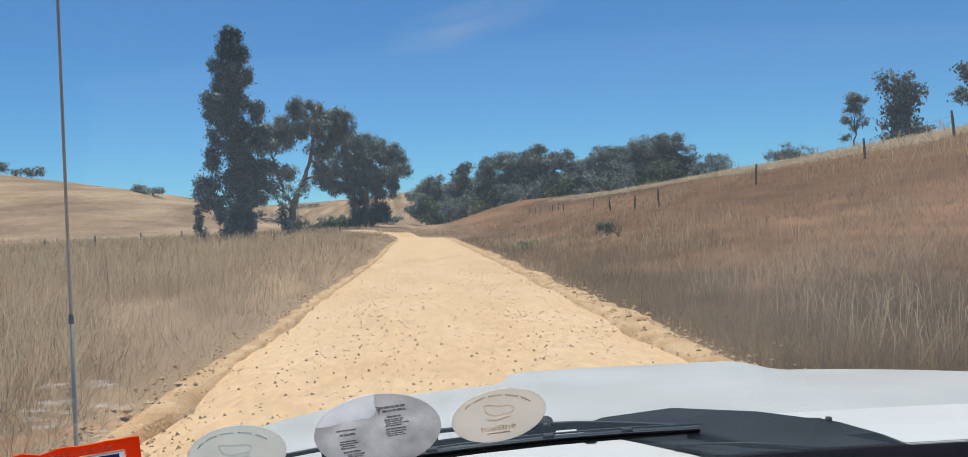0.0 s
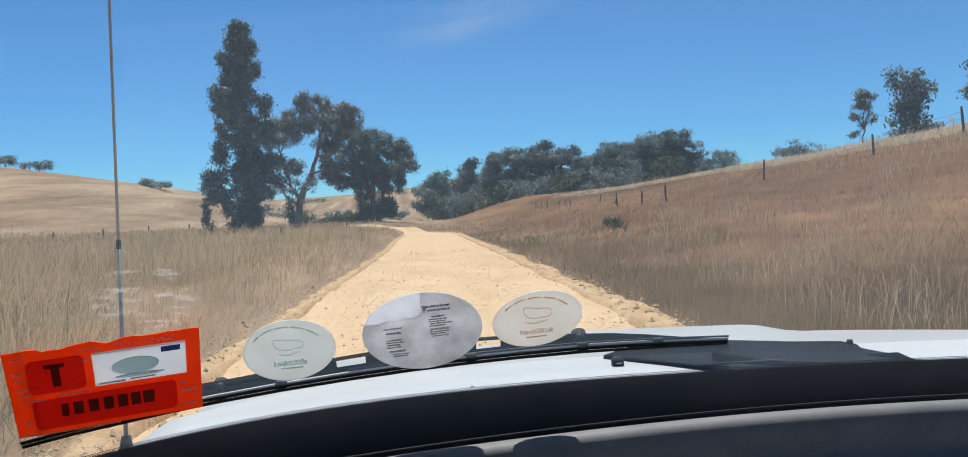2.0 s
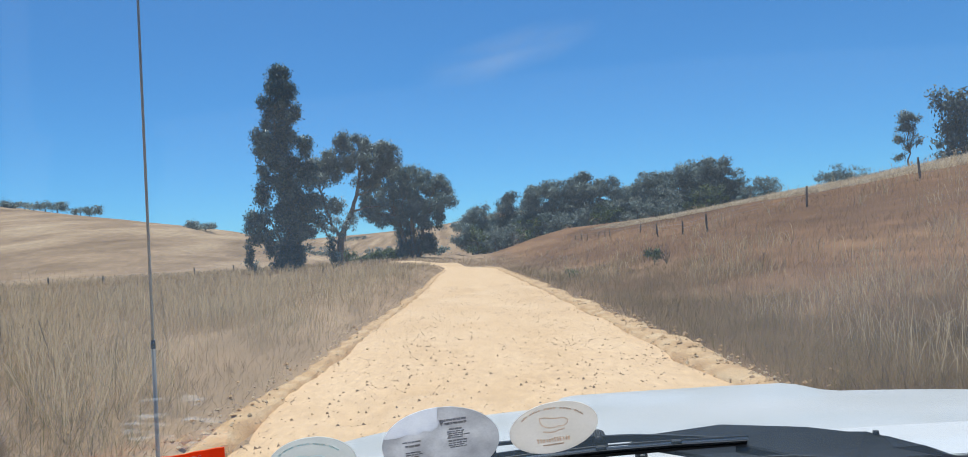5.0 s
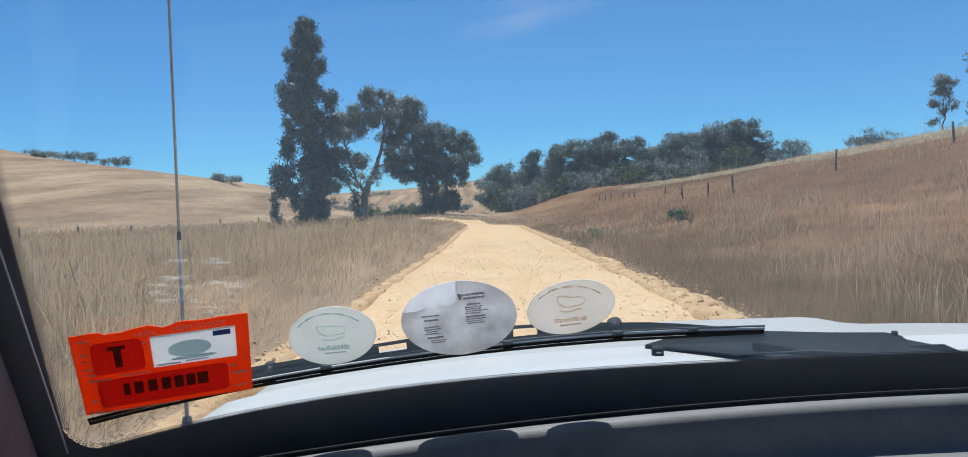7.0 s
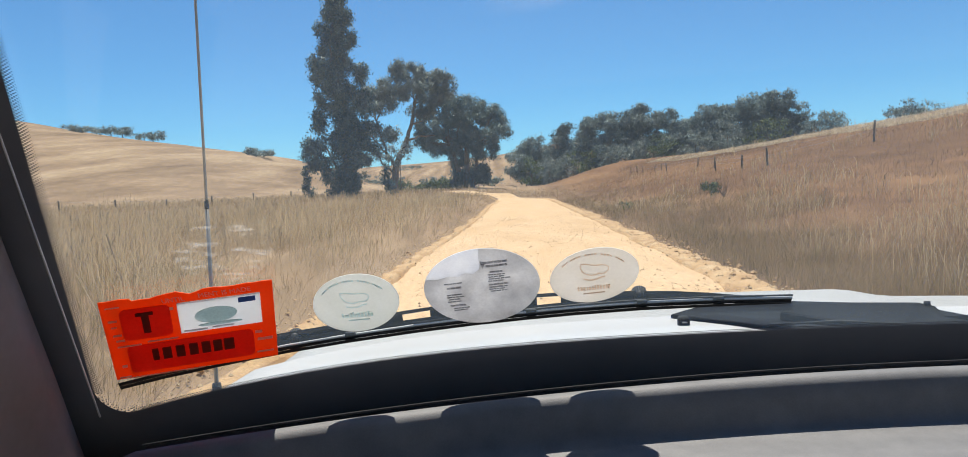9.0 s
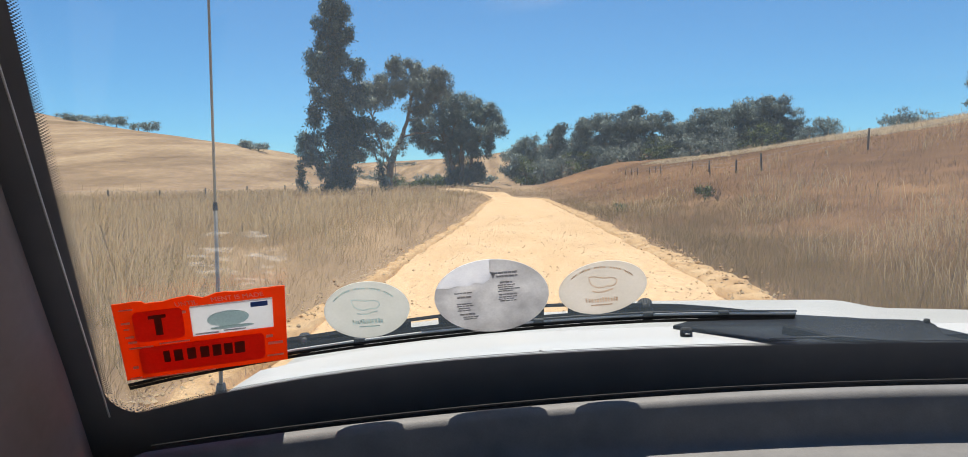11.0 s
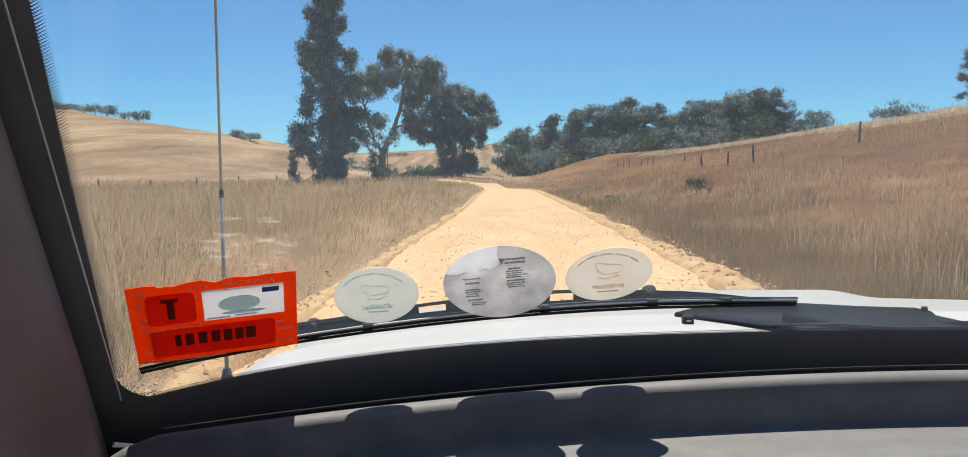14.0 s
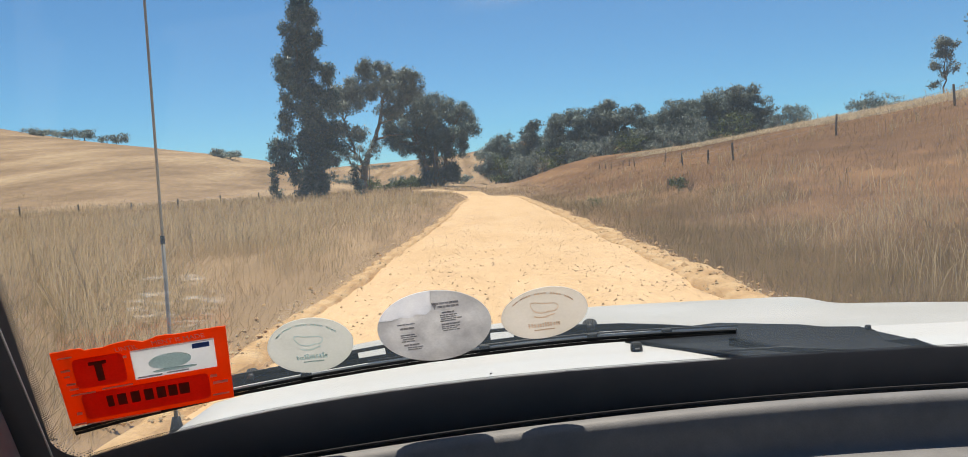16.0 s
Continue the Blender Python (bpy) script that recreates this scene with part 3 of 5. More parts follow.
gl = [(P(0, 0, 0), P(6, 0, 70), .55, .44), (P(6, 0, 70), P(22, 0, 150), .44, .36), (P(22, 0, 150), P(70, 0, 250), .30, .24), (P(70, 0, 250), P(100, 0, 345), .24, .17), (P(100, 0, 345), P(120, 0, 440), .17, .10),
      (P(62, 0, 235), P(125, 5, 262), .13, .10), (P(125, 5, 262), P(196, 0, 262), .10, .05), (P(90, 0, 310), P(150, 0, 330), .10, .05), (P(100, 0, 345), P(205, 0, 425), .10, .04), (P(16, 0, 130), P(-22, 0, 190), .20, .15), (P(-22, 0, 190), P(-62, 0, 335), .14, .08),
      (P(-62, 0, 335), P(-80, 0, 430), .08, .03), (P(-22, 0, 190), P(-125, 0, 300), .10, .04), (P(5, 0, 100), P(-85, 0, 205), .13, .08), (P(-85, 0, 205), P(-190, 0, 215), .07, .03), (P(4, 0, 60), P(-60, 10, 110), .08, .04), (P(10, 0, 110), P(62, 0, 190), .09, .03)]
gl += twigs(tg, gum[:4], P(112, 0, 400), .16) + twigs(tg, gum[4:8], P(-62, 0, 335), .14) + twigs(tg, gum[8:10] + gum[16:], P(150, 0, 345), .12) + twigs(tg, gum[10:13], P(-85, 0, 230), .10)
tree("gum_tree", -14.2, 86.0, "spreading gum tree with grey limbs and open crown", gl, gum, 46000, 0.12, M_gum, 12, shell=0.35, flat=1.2, split=16)
# low green bushes at the foot of the hill beyond
for i, (x, y, w, h) in enumerate(((-19.5, 172, 2.2, 2.6), (-16.8, 168, 2.6, 3.0), (-24.0, 176, 2.4, 2.2), (-29.0, 182, 3.0, 3.4))):
    bl = [(tg.normal() * w * .5, tg.normal() * w * .4, h * (.25 + .5 * tg.random()), w * .42, w * .42, h * .25, 1) for _ in range(9)]
    tree("green_bush", x, y, "low dark-green bush at the edge of the pasture", [((0, 0, 0), (.1, 0, h * .5), .08, .04)], bl, 2200, 0.17, M_shrub, 640 + i, "shrub", "low green bushes", sink=0.1, shell=0.3)
# two spindly young gums beside it
for sx, sy, h in ((-12.4, 75.0, 4.2), (-11.7, 75.5, 3.6), (-12.9, 76.0, 3.5)):
    bl = [(0.0, 0, h, .45, .45, .4, 1), (-.3, 0, h * .8, .35, .35, .3, 1)]
    tree("gum_sapling", sx, sy, "spindly young gum with a small leaf tuft", [((0, 0, 0), (0, 0, h), .045, .02)], bl, 420, 0.085, M_gum, int(h * 100), "tree", "young gums", sink=0.05, shell=0.1)

# big dense round gum by the bend
W = 0.0290
rg = [(x * W, tg.normal() * 40 * W, z * W, rx * W, rx * W, rz * W, 1.0) for x, z, rx, rz in (
    (-110, 600, 110, 66), (0, 575, 120, 84), (110, 545, 110, 66), (-200, 520, 100, 76), (-275, 440, 76, 66), (-315, 355, 48, 56), (-245, 330, 86, 66), (-150, 430, 126, 96), (-30, 430, 146, 106),
    (100, 430, 118, 88), (205, 525, 58, 48), (258, 480, 46, 46), (230, 385, 84, 56), (292, 392, 40, 38), (160, 330, 88, 58), (40, 330, 126, 78), (-80, 330, 108, 78), (-165, 275, 76, 48),
    (200, 275, 46, 38), (192, 225, 24, 30), (80, 240, 78, 48), (-60, 225, 104, 66), (-40, 130, 86, 78), (60, 120, 96, 78), (100, 60, 78, 48), (-62, 60, 38, 56), (142, 100, 36, 48), (0, 60, 86, 48))]
R = lambda *q_: tuple(v * W for v in q_)
rl = [(R(-50, 0, 0), R(-80, 0, 270), .60, .38), (R(-10, 0, 0), R(10, 0, 310), .65, .42), (R(40, 0, 0), R(90, 0, 290), .50, .32), (R(-80, 0, 270), R(-190, 0, 460), .34, .14), (R(10, 0, 310), R(-10, 0, 560), .36, .12), (R(90, 0, 290), R(230, 0, 440), .28, .10)]
rl += twigs(tg, rg[:8], R(-60, 0, 300), .35) + twigs(tg, rg[9:15], R(80, 0, 300), .32)
tree("gum_tree", -12.0, 163.0, "large dense round-crowned gum beside the road bend", rl, rg, 66000, 0.21, M_gum_dark, 13, shell=0.45, flat=1.1, split=14)

# ---- tree belt on the hill ----


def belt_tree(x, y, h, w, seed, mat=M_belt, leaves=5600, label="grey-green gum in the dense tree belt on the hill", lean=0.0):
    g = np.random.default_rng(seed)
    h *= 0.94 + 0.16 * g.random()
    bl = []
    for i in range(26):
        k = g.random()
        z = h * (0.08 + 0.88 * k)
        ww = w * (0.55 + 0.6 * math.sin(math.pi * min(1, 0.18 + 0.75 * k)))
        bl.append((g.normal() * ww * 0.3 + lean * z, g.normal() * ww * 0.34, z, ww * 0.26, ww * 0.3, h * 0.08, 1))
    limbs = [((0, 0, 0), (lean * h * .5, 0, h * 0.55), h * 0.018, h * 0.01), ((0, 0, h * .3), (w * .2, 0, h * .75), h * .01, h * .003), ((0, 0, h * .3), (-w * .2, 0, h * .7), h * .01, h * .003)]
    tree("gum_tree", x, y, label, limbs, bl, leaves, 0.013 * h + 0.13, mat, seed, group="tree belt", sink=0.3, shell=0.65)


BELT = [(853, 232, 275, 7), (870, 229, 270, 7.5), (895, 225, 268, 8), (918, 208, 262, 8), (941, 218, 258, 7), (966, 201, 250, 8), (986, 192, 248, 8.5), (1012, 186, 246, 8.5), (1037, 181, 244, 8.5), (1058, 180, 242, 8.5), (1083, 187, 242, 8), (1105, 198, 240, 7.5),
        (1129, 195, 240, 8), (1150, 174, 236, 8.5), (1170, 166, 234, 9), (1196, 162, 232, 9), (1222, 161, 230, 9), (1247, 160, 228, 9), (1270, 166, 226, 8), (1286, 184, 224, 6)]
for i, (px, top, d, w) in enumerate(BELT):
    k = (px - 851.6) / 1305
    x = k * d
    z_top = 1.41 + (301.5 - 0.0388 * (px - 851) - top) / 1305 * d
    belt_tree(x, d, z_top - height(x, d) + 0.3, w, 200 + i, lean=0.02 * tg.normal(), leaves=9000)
for i, (px, top, d, w) in enumerate([(862, 257, 255, 6), (890, 252, 250, 7), (918, 247, 246, 7), (951, 242, 240, 7), (991, 234, 234, 7), (1032, 224, 230, 7.5), (1073, 218, 226, 7.5), (1124, 213, 222, 7.5), (1175, 203, 218, 7.5), (1237, 194, 214, 7.5)]):
    x = (px - 851.6) / 1305 * d
    z_top = 1.41 + (301.5 - 0.0388 * (px - 851) - top) / 1305 * d
    belt_tree(x, d, max(4, z_top - height(x, d) + 0.3), w, 260 + i, M_gum if i % 3 else M_shrub, 1800, "lower leafy gum at the front of the belt")
for i, (px, top, d, w) in enumerate([(1304, 204, 190, 3), (1340, 182, 180, 4.5), (1330, 190, 182, 4), (1442, 175, 150, 4), (1457, 164, 150, 4.5), (1484, 172, 148, 4), (1650, 36, 118, 4.5), (1665, 40, 118, 4.5)]):
    x = (px - 851.6) / 1305 * d
    z_top = 1.41 + (301.5 - 0.0388 * (px - 851) - top) / 1305 * d
    belt_tree(x, d, max(3, z_top - height(x, d) + 0.3), w, 300 + i, M_belt, 2600, "small gum standing behind the crest of the bank")

# young open gum with a bare trunk on the crest
cx_, cy_ = 0.556 * 75, 75.0
ch = 13.2 - height(cx_, cy_)
cb = [(-.15, 0, ch * .9, .75, .75, .55, 1), (.65, .1, ch * .87, .6, .6, .5, 1), (-.5, 0, ch * .76, .7, .7, .5, 1), (.5, 0, ch * .72, .65, .6, .4, .8), (-.7, .1, ch * .6, .7, .7, .4, .8), (.7, 0, ch * .57, .6, .6, .35, .7), (-.9, 0, ch * .36, .6, .6, .35, .6), (-.2, .2, ch * .5, .5, .5, .3, .4)]
cl = [((0, 0, 0), (.05, 0, ch * .9), .11, .03)] + twigs(tg, cb, (0.02, 0, ch * .42), .07)
tree("gum_tree", cx_, cy_, "slender young gum with an open crown on the bank crest", cl, cb, 3600, 0.10, M_gum, 350, shell=0.5, split=5)

# ---- far trees on the left hill and in the valley ----


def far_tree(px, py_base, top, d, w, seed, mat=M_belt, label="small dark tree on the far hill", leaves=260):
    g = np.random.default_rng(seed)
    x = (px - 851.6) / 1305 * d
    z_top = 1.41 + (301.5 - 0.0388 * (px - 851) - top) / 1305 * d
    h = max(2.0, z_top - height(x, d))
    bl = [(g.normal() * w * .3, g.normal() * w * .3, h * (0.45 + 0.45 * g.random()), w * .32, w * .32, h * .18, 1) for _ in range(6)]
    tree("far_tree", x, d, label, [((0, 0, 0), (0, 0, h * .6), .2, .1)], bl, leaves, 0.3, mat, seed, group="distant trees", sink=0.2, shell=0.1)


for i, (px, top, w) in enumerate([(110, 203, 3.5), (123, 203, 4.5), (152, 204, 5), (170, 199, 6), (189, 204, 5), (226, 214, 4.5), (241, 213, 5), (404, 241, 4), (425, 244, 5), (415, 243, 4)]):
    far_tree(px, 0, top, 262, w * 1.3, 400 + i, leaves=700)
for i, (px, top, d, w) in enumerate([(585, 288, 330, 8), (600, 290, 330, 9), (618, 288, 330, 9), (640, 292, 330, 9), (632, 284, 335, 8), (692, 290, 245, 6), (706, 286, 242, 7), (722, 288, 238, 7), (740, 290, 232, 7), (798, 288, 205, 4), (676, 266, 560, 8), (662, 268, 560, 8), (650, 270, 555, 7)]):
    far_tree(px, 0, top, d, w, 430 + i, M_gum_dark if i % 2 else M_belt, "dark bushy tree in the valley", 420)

# ---- fences ----
fence = tagged(new("post_fence"), "old timber post and wire fence along the bank", "fence")
fy = [30, 33.5, 38, 44, 51, 58, 61, 72, 85, 90, 96, 102, 109, 117]
tops = []
for i, y in enumerate(fy):
    x = 15.0 - 2.0 * S((75 - y) / 30) + 0.55 * max(0, 44 - y) + 0.3 * math.sin(i * 2.1)
    z = height(x, y)
    hgt = 0.75 + 0.3 * tg.random()
    lx, ly = 0.06 * tg.normal(), 0.05 * tg.normal()
    r = 0.045 + 0.02 * tg.random()
    tube("post", [(x, y, z - 0.3), (x + lx * .6, y + ly * .6, z + hgt * .6), (x + lx, y + ly, z + hgt)], [r, r * .95, r * .85], M_post, fence, n=7)
    tops.append((x + lx * .7, y, z + hgt * 0.8))
for dz in (0.0, -0.25):
    tube("wire", [(a, b, c + dz) for a, b, c in tops], [0.006] * len(tops), M_wire, fence, n=4)
fence_l = tagged(new("post_fence"), "sparse weathered fence posts across the pasture", "fence")
tl = []
for i in range(14):
    x, y = -44 + i * 2.6, 50 + i * 3.6
    z = height(x, y)
    tube("post", [(x, y, z - 0.3), (x + .04 * tg.normal(), y, z + 0.85)], [.075, .065], M_post, fence_l, n=7)
    tl.append((x, y, z + 0.7))
tube("wire", tl, [0.006] * len(tl), M_wire, fence_l, n=4)
for i, (x, y, h) in enumerate(((7.7, 34.0, .75), (4.9, 40.0, .5))):
    bl = [(0.14 * tg.normal(), 0.14 * tg.normal(), h * (.2 + .7 * tg.random()), .18, .18, h * .2, 1) for _ in range(7)]
    tree("green_shrub", x, y, "small grey-green shrub growing on the dry bank", [((0, 0, 0), (.05, 0, h * .8), .02, .006)], bl, 700, 0.045, M_shrub, 660 + i, "shrub", "bank shrubs", sink=0.05, shell=0.2)
# dead thistle-like shrubs on the crest
for i, (x, y, h) in enumerate([(31, 88, 2.6), (30, 84, 1.8), (8, 33, .8), (9, 41, .7), (-9.6, 52, .9)]):
    g = np.random.default_rng(500 + i)
    z = height(x, y)
    V, F = [], []
    for k in range(9):
        v, f = tube_geo(crooked(g, (0, 0, 0), (g.normal() * h * .22, g.normal() * h * .22, h * (.6 + .4 * g.random())), 4, .05), [.02, .016, .012, .008, .004], 4)
        b = len(V)
        V += v
        F += [tuple(b + q_ for q_ in ff) for ff in f]
    ob = mesh_ob("dead_shrub", V, F, M_post)
    ob.location = (x, y, z - 0.05)
    tagged(ob, "bare dead shrub stems standing in dry grass", "shrub", "dead shrubs")

# ---- what the road has passed: junction, willow, dead tree, gums on the hill ----


def strip(name, path, half, lift, mat, label, category):
    """A gravel strip that lies on the land along path."""
    V, F = [], []
    ks = (-1, -.85, -.5, 0, .5, .85, 1)
    for i, (x, y) in enumerate(path):
        x0, y0 = path[max(0, i - 1)]
        x1, y1 = path[min(len(path) - 1, i + 1)]
        d = math.hypot(x1 - x0, y1 - y0)
        nx_, ny_ = -(y1 - y0) / d, (x1 - x0) / d
        for k in ks:
            w = half * k * (1 + 0.12 * noise.noise(Vector((i * 0.5, k, 3))))
            px, py = x + nx_ * w, y + ny_ * w
            V.append((px, py, height(px, py) + (lift + 0.04 * (1 - k * k) if abs(k) < 1 else -0.15)))
    n = len(ks)
    F = [(i * n + j + 1, i * n + j, (i + 1) * n + j, (i + 1) * n + j + 1) for i in range(len(path) - 1) for j in range(n - 1)]
    return tagged(mesh_ob(name, V, F, mat, smooth=True), label, category, kind="structure")


strip("side_road", [(1.2 + 1.1 * i, -53 + 0.14 * i + 0.004 * i * i) for i in range(46)], 2.6, 0.12, M_road, "sandy side road turning off between fences", "road")
for x, y, h, r in ((8.6, -58.2, 1.15, .07), (9.5, -58.6, 1.25, .08), (12.5, -49.3, 1.3, .11), (14.2, -48.6, 1.1, .08)):
    tagged(tube("fence_post", [(x, y, height(x, y) - .3), (x + .03, y, height(x, y) + h * .6), (x + .02, y + .02, height(x, y) + h)], [r, r * .95, r * .9], M_post, n=9), "short weathered timber post at the road junction", "post", "junction posts")
rail = tagged(new("low_rail"), "low weathered timber rail beside the side road", "rail")
ra, rb = (10.5, -49.9, height(10.5, -49.9)), (15.5, -48.2, height(15.5, -48.2))
tube("rail", [(ra[0], ra[1], ra[2] + .55), (rb[0], rb[1], rb[2] + .55)], [.07, .06], M_post, rail, n=9)
for p in (ra, rb):
    tube("post", [(p[0], p[1], p[2] - .3), (p[0], p[1], p[2] + .6)], [.08, .07], M_post, rail, n=9)

wg = np.random.default_rng(91)
wb = []
for i in range(70):
    a, k = wg.uniform(0, 2 * math.pi), math.sqrt(wg.random())
    px, py = 4.6 * k * math.cos(a), 3.6 * k * math.sin(a)
    top_z = 5.0 * math.sqrt(max(0.1, 1 - 0.75 * k * k))
    wb.append((px, py, top_z * (0.25 + 0.72 * wg.random()), 0.8, 0.8, 1.0, 1))
wl = [((0, 0, 0), (0.2, 0, 1.6), .35, .25)] + twigs(wg, wb[:12], (0.2, 0, 1.5), .22)
tree("willow_bush", -13.5, -48.0, "broad bright-green willow bush in dry grass", wl, wb, 36000, 0.11, M_willow, 92, "tree", shell=0.4)
lb = [(wg.normal() * .9, wg.normal() * .8, 0.8 + 1.6 * wg.random(), .7, .7, .6, 1) for _ in range(12)]
tree("willow_bush", -8.6, -44.5, "small yellow-green willow beside the larger bush", [((0, 0, 0), (.1, 0, 1.4), .12, .06)], lb, 5000, 0.09, M_willow, 93, "tree", shell=0.3)

db = [(wg.normal() * 1.4, wg.normal() * 1.1, 2.6 + 2.2 * wg.random(), .6, .6, .6, 1) for _ in range(7)]
dv, df = [], []
for p, q_, r0, r1 in [((0, 0, 0), (-.5, 0, 1.6), .12, .09), ((0.4, 0, 0), (.9, 0, 1.4), .10, .07)] + twigs(wg, db[:4], (-.5, 0, 1.5), .09) + twigs(wg, db[4:], (.9, 0, 1.3), .08):
    v, f = tube_geo(crooked(wg, p, q_, 5, .05), [r0 + (r1 - r0) * i / 5 for i in range(6)], 6)
    df += [tuple(len(dv) + k for k in ff) for ff in f]
    dv += v
dead = mesh_ob("dead_tree", dv, df, M_post, smooth=True)
dead.location = (-10.2, -36.0, height(-10.2, -36.0) - .1)
tagged(dead, "bare grey dead tree with forked branches", "tree")


def hill_gum(x, y, h, w, seed, label, leaves=9000, mat=M_gum_dark):
    """A tall gum: bare forked trunk, layered leaf masses."""
    g = np.random.default_rng(seed)
    bl = []
    for i in range(16):
        k = g.random()
        a = g.uniform(0, 2 * math.pi)
        ww = w * (0.35 + 0.65 * math.sin(math.pi * (0.2 + 0.7 * k))) * math.sqrt(g.random())
        bl.append((ww * math.cos(a), ww * math.sin(a), h * (0.42 + 0.54 * k), w * .34, w * .34, h * .075, 1))
    limbs = [((0, 0, 0), (.2, 0, h * .4), h * .022, h * .016)] + twigs(g, bl[:9], (.2, 0, h * .38), h * .02)
    tree("gum_tree", x, y, label, limbs, bl, leaves, 0.17, mat, seed, group="gums on the hill", shell=0.6, split=4)


hill_gum(-11.0, -84.0, 12.5, 4.2, 701, "dark gum with slender double trunk beside the road", 16000)
for i, (x, y, h, w) in enumerate([(55, 62, 15, 4.5), (60, 58, 17, 5), (65, 64, 15, 4.5), (52, 70, 9, 3), (70, 52, 13, 4), (78, 22, 16, 5), (84, 12, 18, 5), (90, 20, 17, 5), (82, 0, 15, 5), (92, -8, 17, 5)]):
    hill_gum(x, y, h, w, 720 + i, "tall dark gum in the clump on the hill crest")
for i, (x, y) in enumerate([(34, -48), (37, -46), (40, -49), (44, -58)]):
    hill_gum(x, y, 4.2 + i * .3, 1.2, 740 + i, "small young gum on the dry hillside", 2000)

# ---- car ----
XC = 0.42
car = new("car")
car.location = (XC, 0, 0)
tagged(car, "white four-wheel-drive car seen from its passenger seat", "car")


def own(ob):
    """Parent to the car, keeping the place."""
    ob.parent = car
    ob.matrix_parent_inverse = Matrix.Translation((-XC, 0, 0))
    return ob


def glass_y(x, z):
    return 0.70 - 0.13 * (x - XC) ** 2 - (z - 1.25) / math.tan(radians(57))


def on_glass(x, z, off=0.0):
    """A place on the windscreen, off metres towards the cabin."""
    return Vector((x, glass_y(x, z) - off * 0.84, z - off * 0.54))


def half_in(z):
    return 0.768 - (z - 1.268) * 0.155


def sill_in(x):
    return 1.281 - 0.156 * abs(x - XC) ** 4


def dash_edge(x):
    return 1.2555 - 0.083 * abs(x - XC) ** 2


# windscreen pane
ZT = 1.80
grid = [[on_glass(XC + (half_in(z) + 0.045) * k / 14, z, -0.004) for k in range(-14, 15)] for z in [1.17 + (ZT - 1.17) * i / 14 for i in range(15)]]
pane = own(solid_sheet("windscreen", grid, 0.003, M_glass, label="slightly dusty curved windscreen glass with a faint blue veil of glare", normal=(0, 0.84, 0.54)))
pane.visible_shadow = False


def contour(z_top, step=0.01):
    """Clear opening of the windscreen: down one side, round the corner, along the sill and up the other side, as (x, z, nx, nz)."""
    pts = []
    z = z_top
    rc = 0.022
    zc = sill_in(XC - half_in(1.26) + rc) + rc
    while z > zc:
        pts.append((XC - half_in(z), z))
        z -= step
    xl = XC - half_in(zc)
    for a in range(0, 91, 15):
        pts.append((xl + rc - rc * math.cos(radians(a)), zc - rc * math.sin(radians(a))))
    x = xl + rc
    while x < XC:
        x += step
        pts.append((x, min(sill_in(x), sill_in(x))))
    mirror = [(2 * XC - p, q_) for p, q_ in pts[::-1]]
    return pts + mirror


ct = contour(ZT - 0.06)
out, inn = [], []
for i, (x, z) in enumerate(ct):
    inn.append(on_glass(x, z, 0.003))
    side = abs(x - XC) / 0.78
    zz = z if z > 1.30 else 1.165
    hx = half_in(max(zz, 1.2)) + 0.075
    if z > 1.262:
        ox = XC + math.copysign(hx, x - XC) if abs(x - XC) > half_in(z) - 0.012 else x
    else:
        ox = x
    if abs(x - XC) > half_in(z) - 0.012 and z > 1.262:
        out.append(on_glass(ox, z - 0.02 * (1.35 - z > 0), 0.003))
    else:
        w = S((abs(x - XC) - 0.70) / 0.07)
        out.append(on_glass(x + math.copysign(w * 0.085, x - XC), 1.165 + w * 0.03, 0.003))
n = len(ct)
V = inn + out
F = [(i, i + 1, n + i + 1, n + i) for i in range(n - 1)]
frit = own(mesh_ob("windscreen_border", V, F, M_frit, label="black ceramic border band of the windscreen"))
# fading dots along the border
DV, DF = [], []
dense = contour(ZT - 0.08, 0.0019)
for row, (o, r) in enumerate(((0.0005, 0.00088), (0.0020, 0.00078), (0.0035, 0.00066), (0.0049, 0.00052), (0.0061, 0.00036))):
    for i in range(1, len(dense) - 1):
        (x0, z0), (x1, z1) = dense[i - 1], dense[i + 1]
        tx, tz = x1 - x0, z1 - z0
        L = math.hypot(tx, tz) or 1
        nx_, nz_ = -tz / L, tx / L
        k = 0.5 * (row % 2)
        x, z = dense[i][0] + nx_ * o + tx * k * 0.5, dense[i][1] + nz_ * o + tz * k * 0.5
        if z > 1.62 or (row > 1 and abs(x - XC) < half_in(z) - 0.03):
            continue
        c = len(DV)
        for s in range(6):
            DV.append(on_glass(x + r * math.cos(s * 1.0472), z + r * math.sin(s * 1.0472) * 0.84, 0.0028))
        DF.append(tuple(range(c, c + 6)))
dots = own(mesh_ob("border_dots", DV, DF, M_frit, label="fading black dots along the windscreen border"))
dots["kind"] = "stuff"

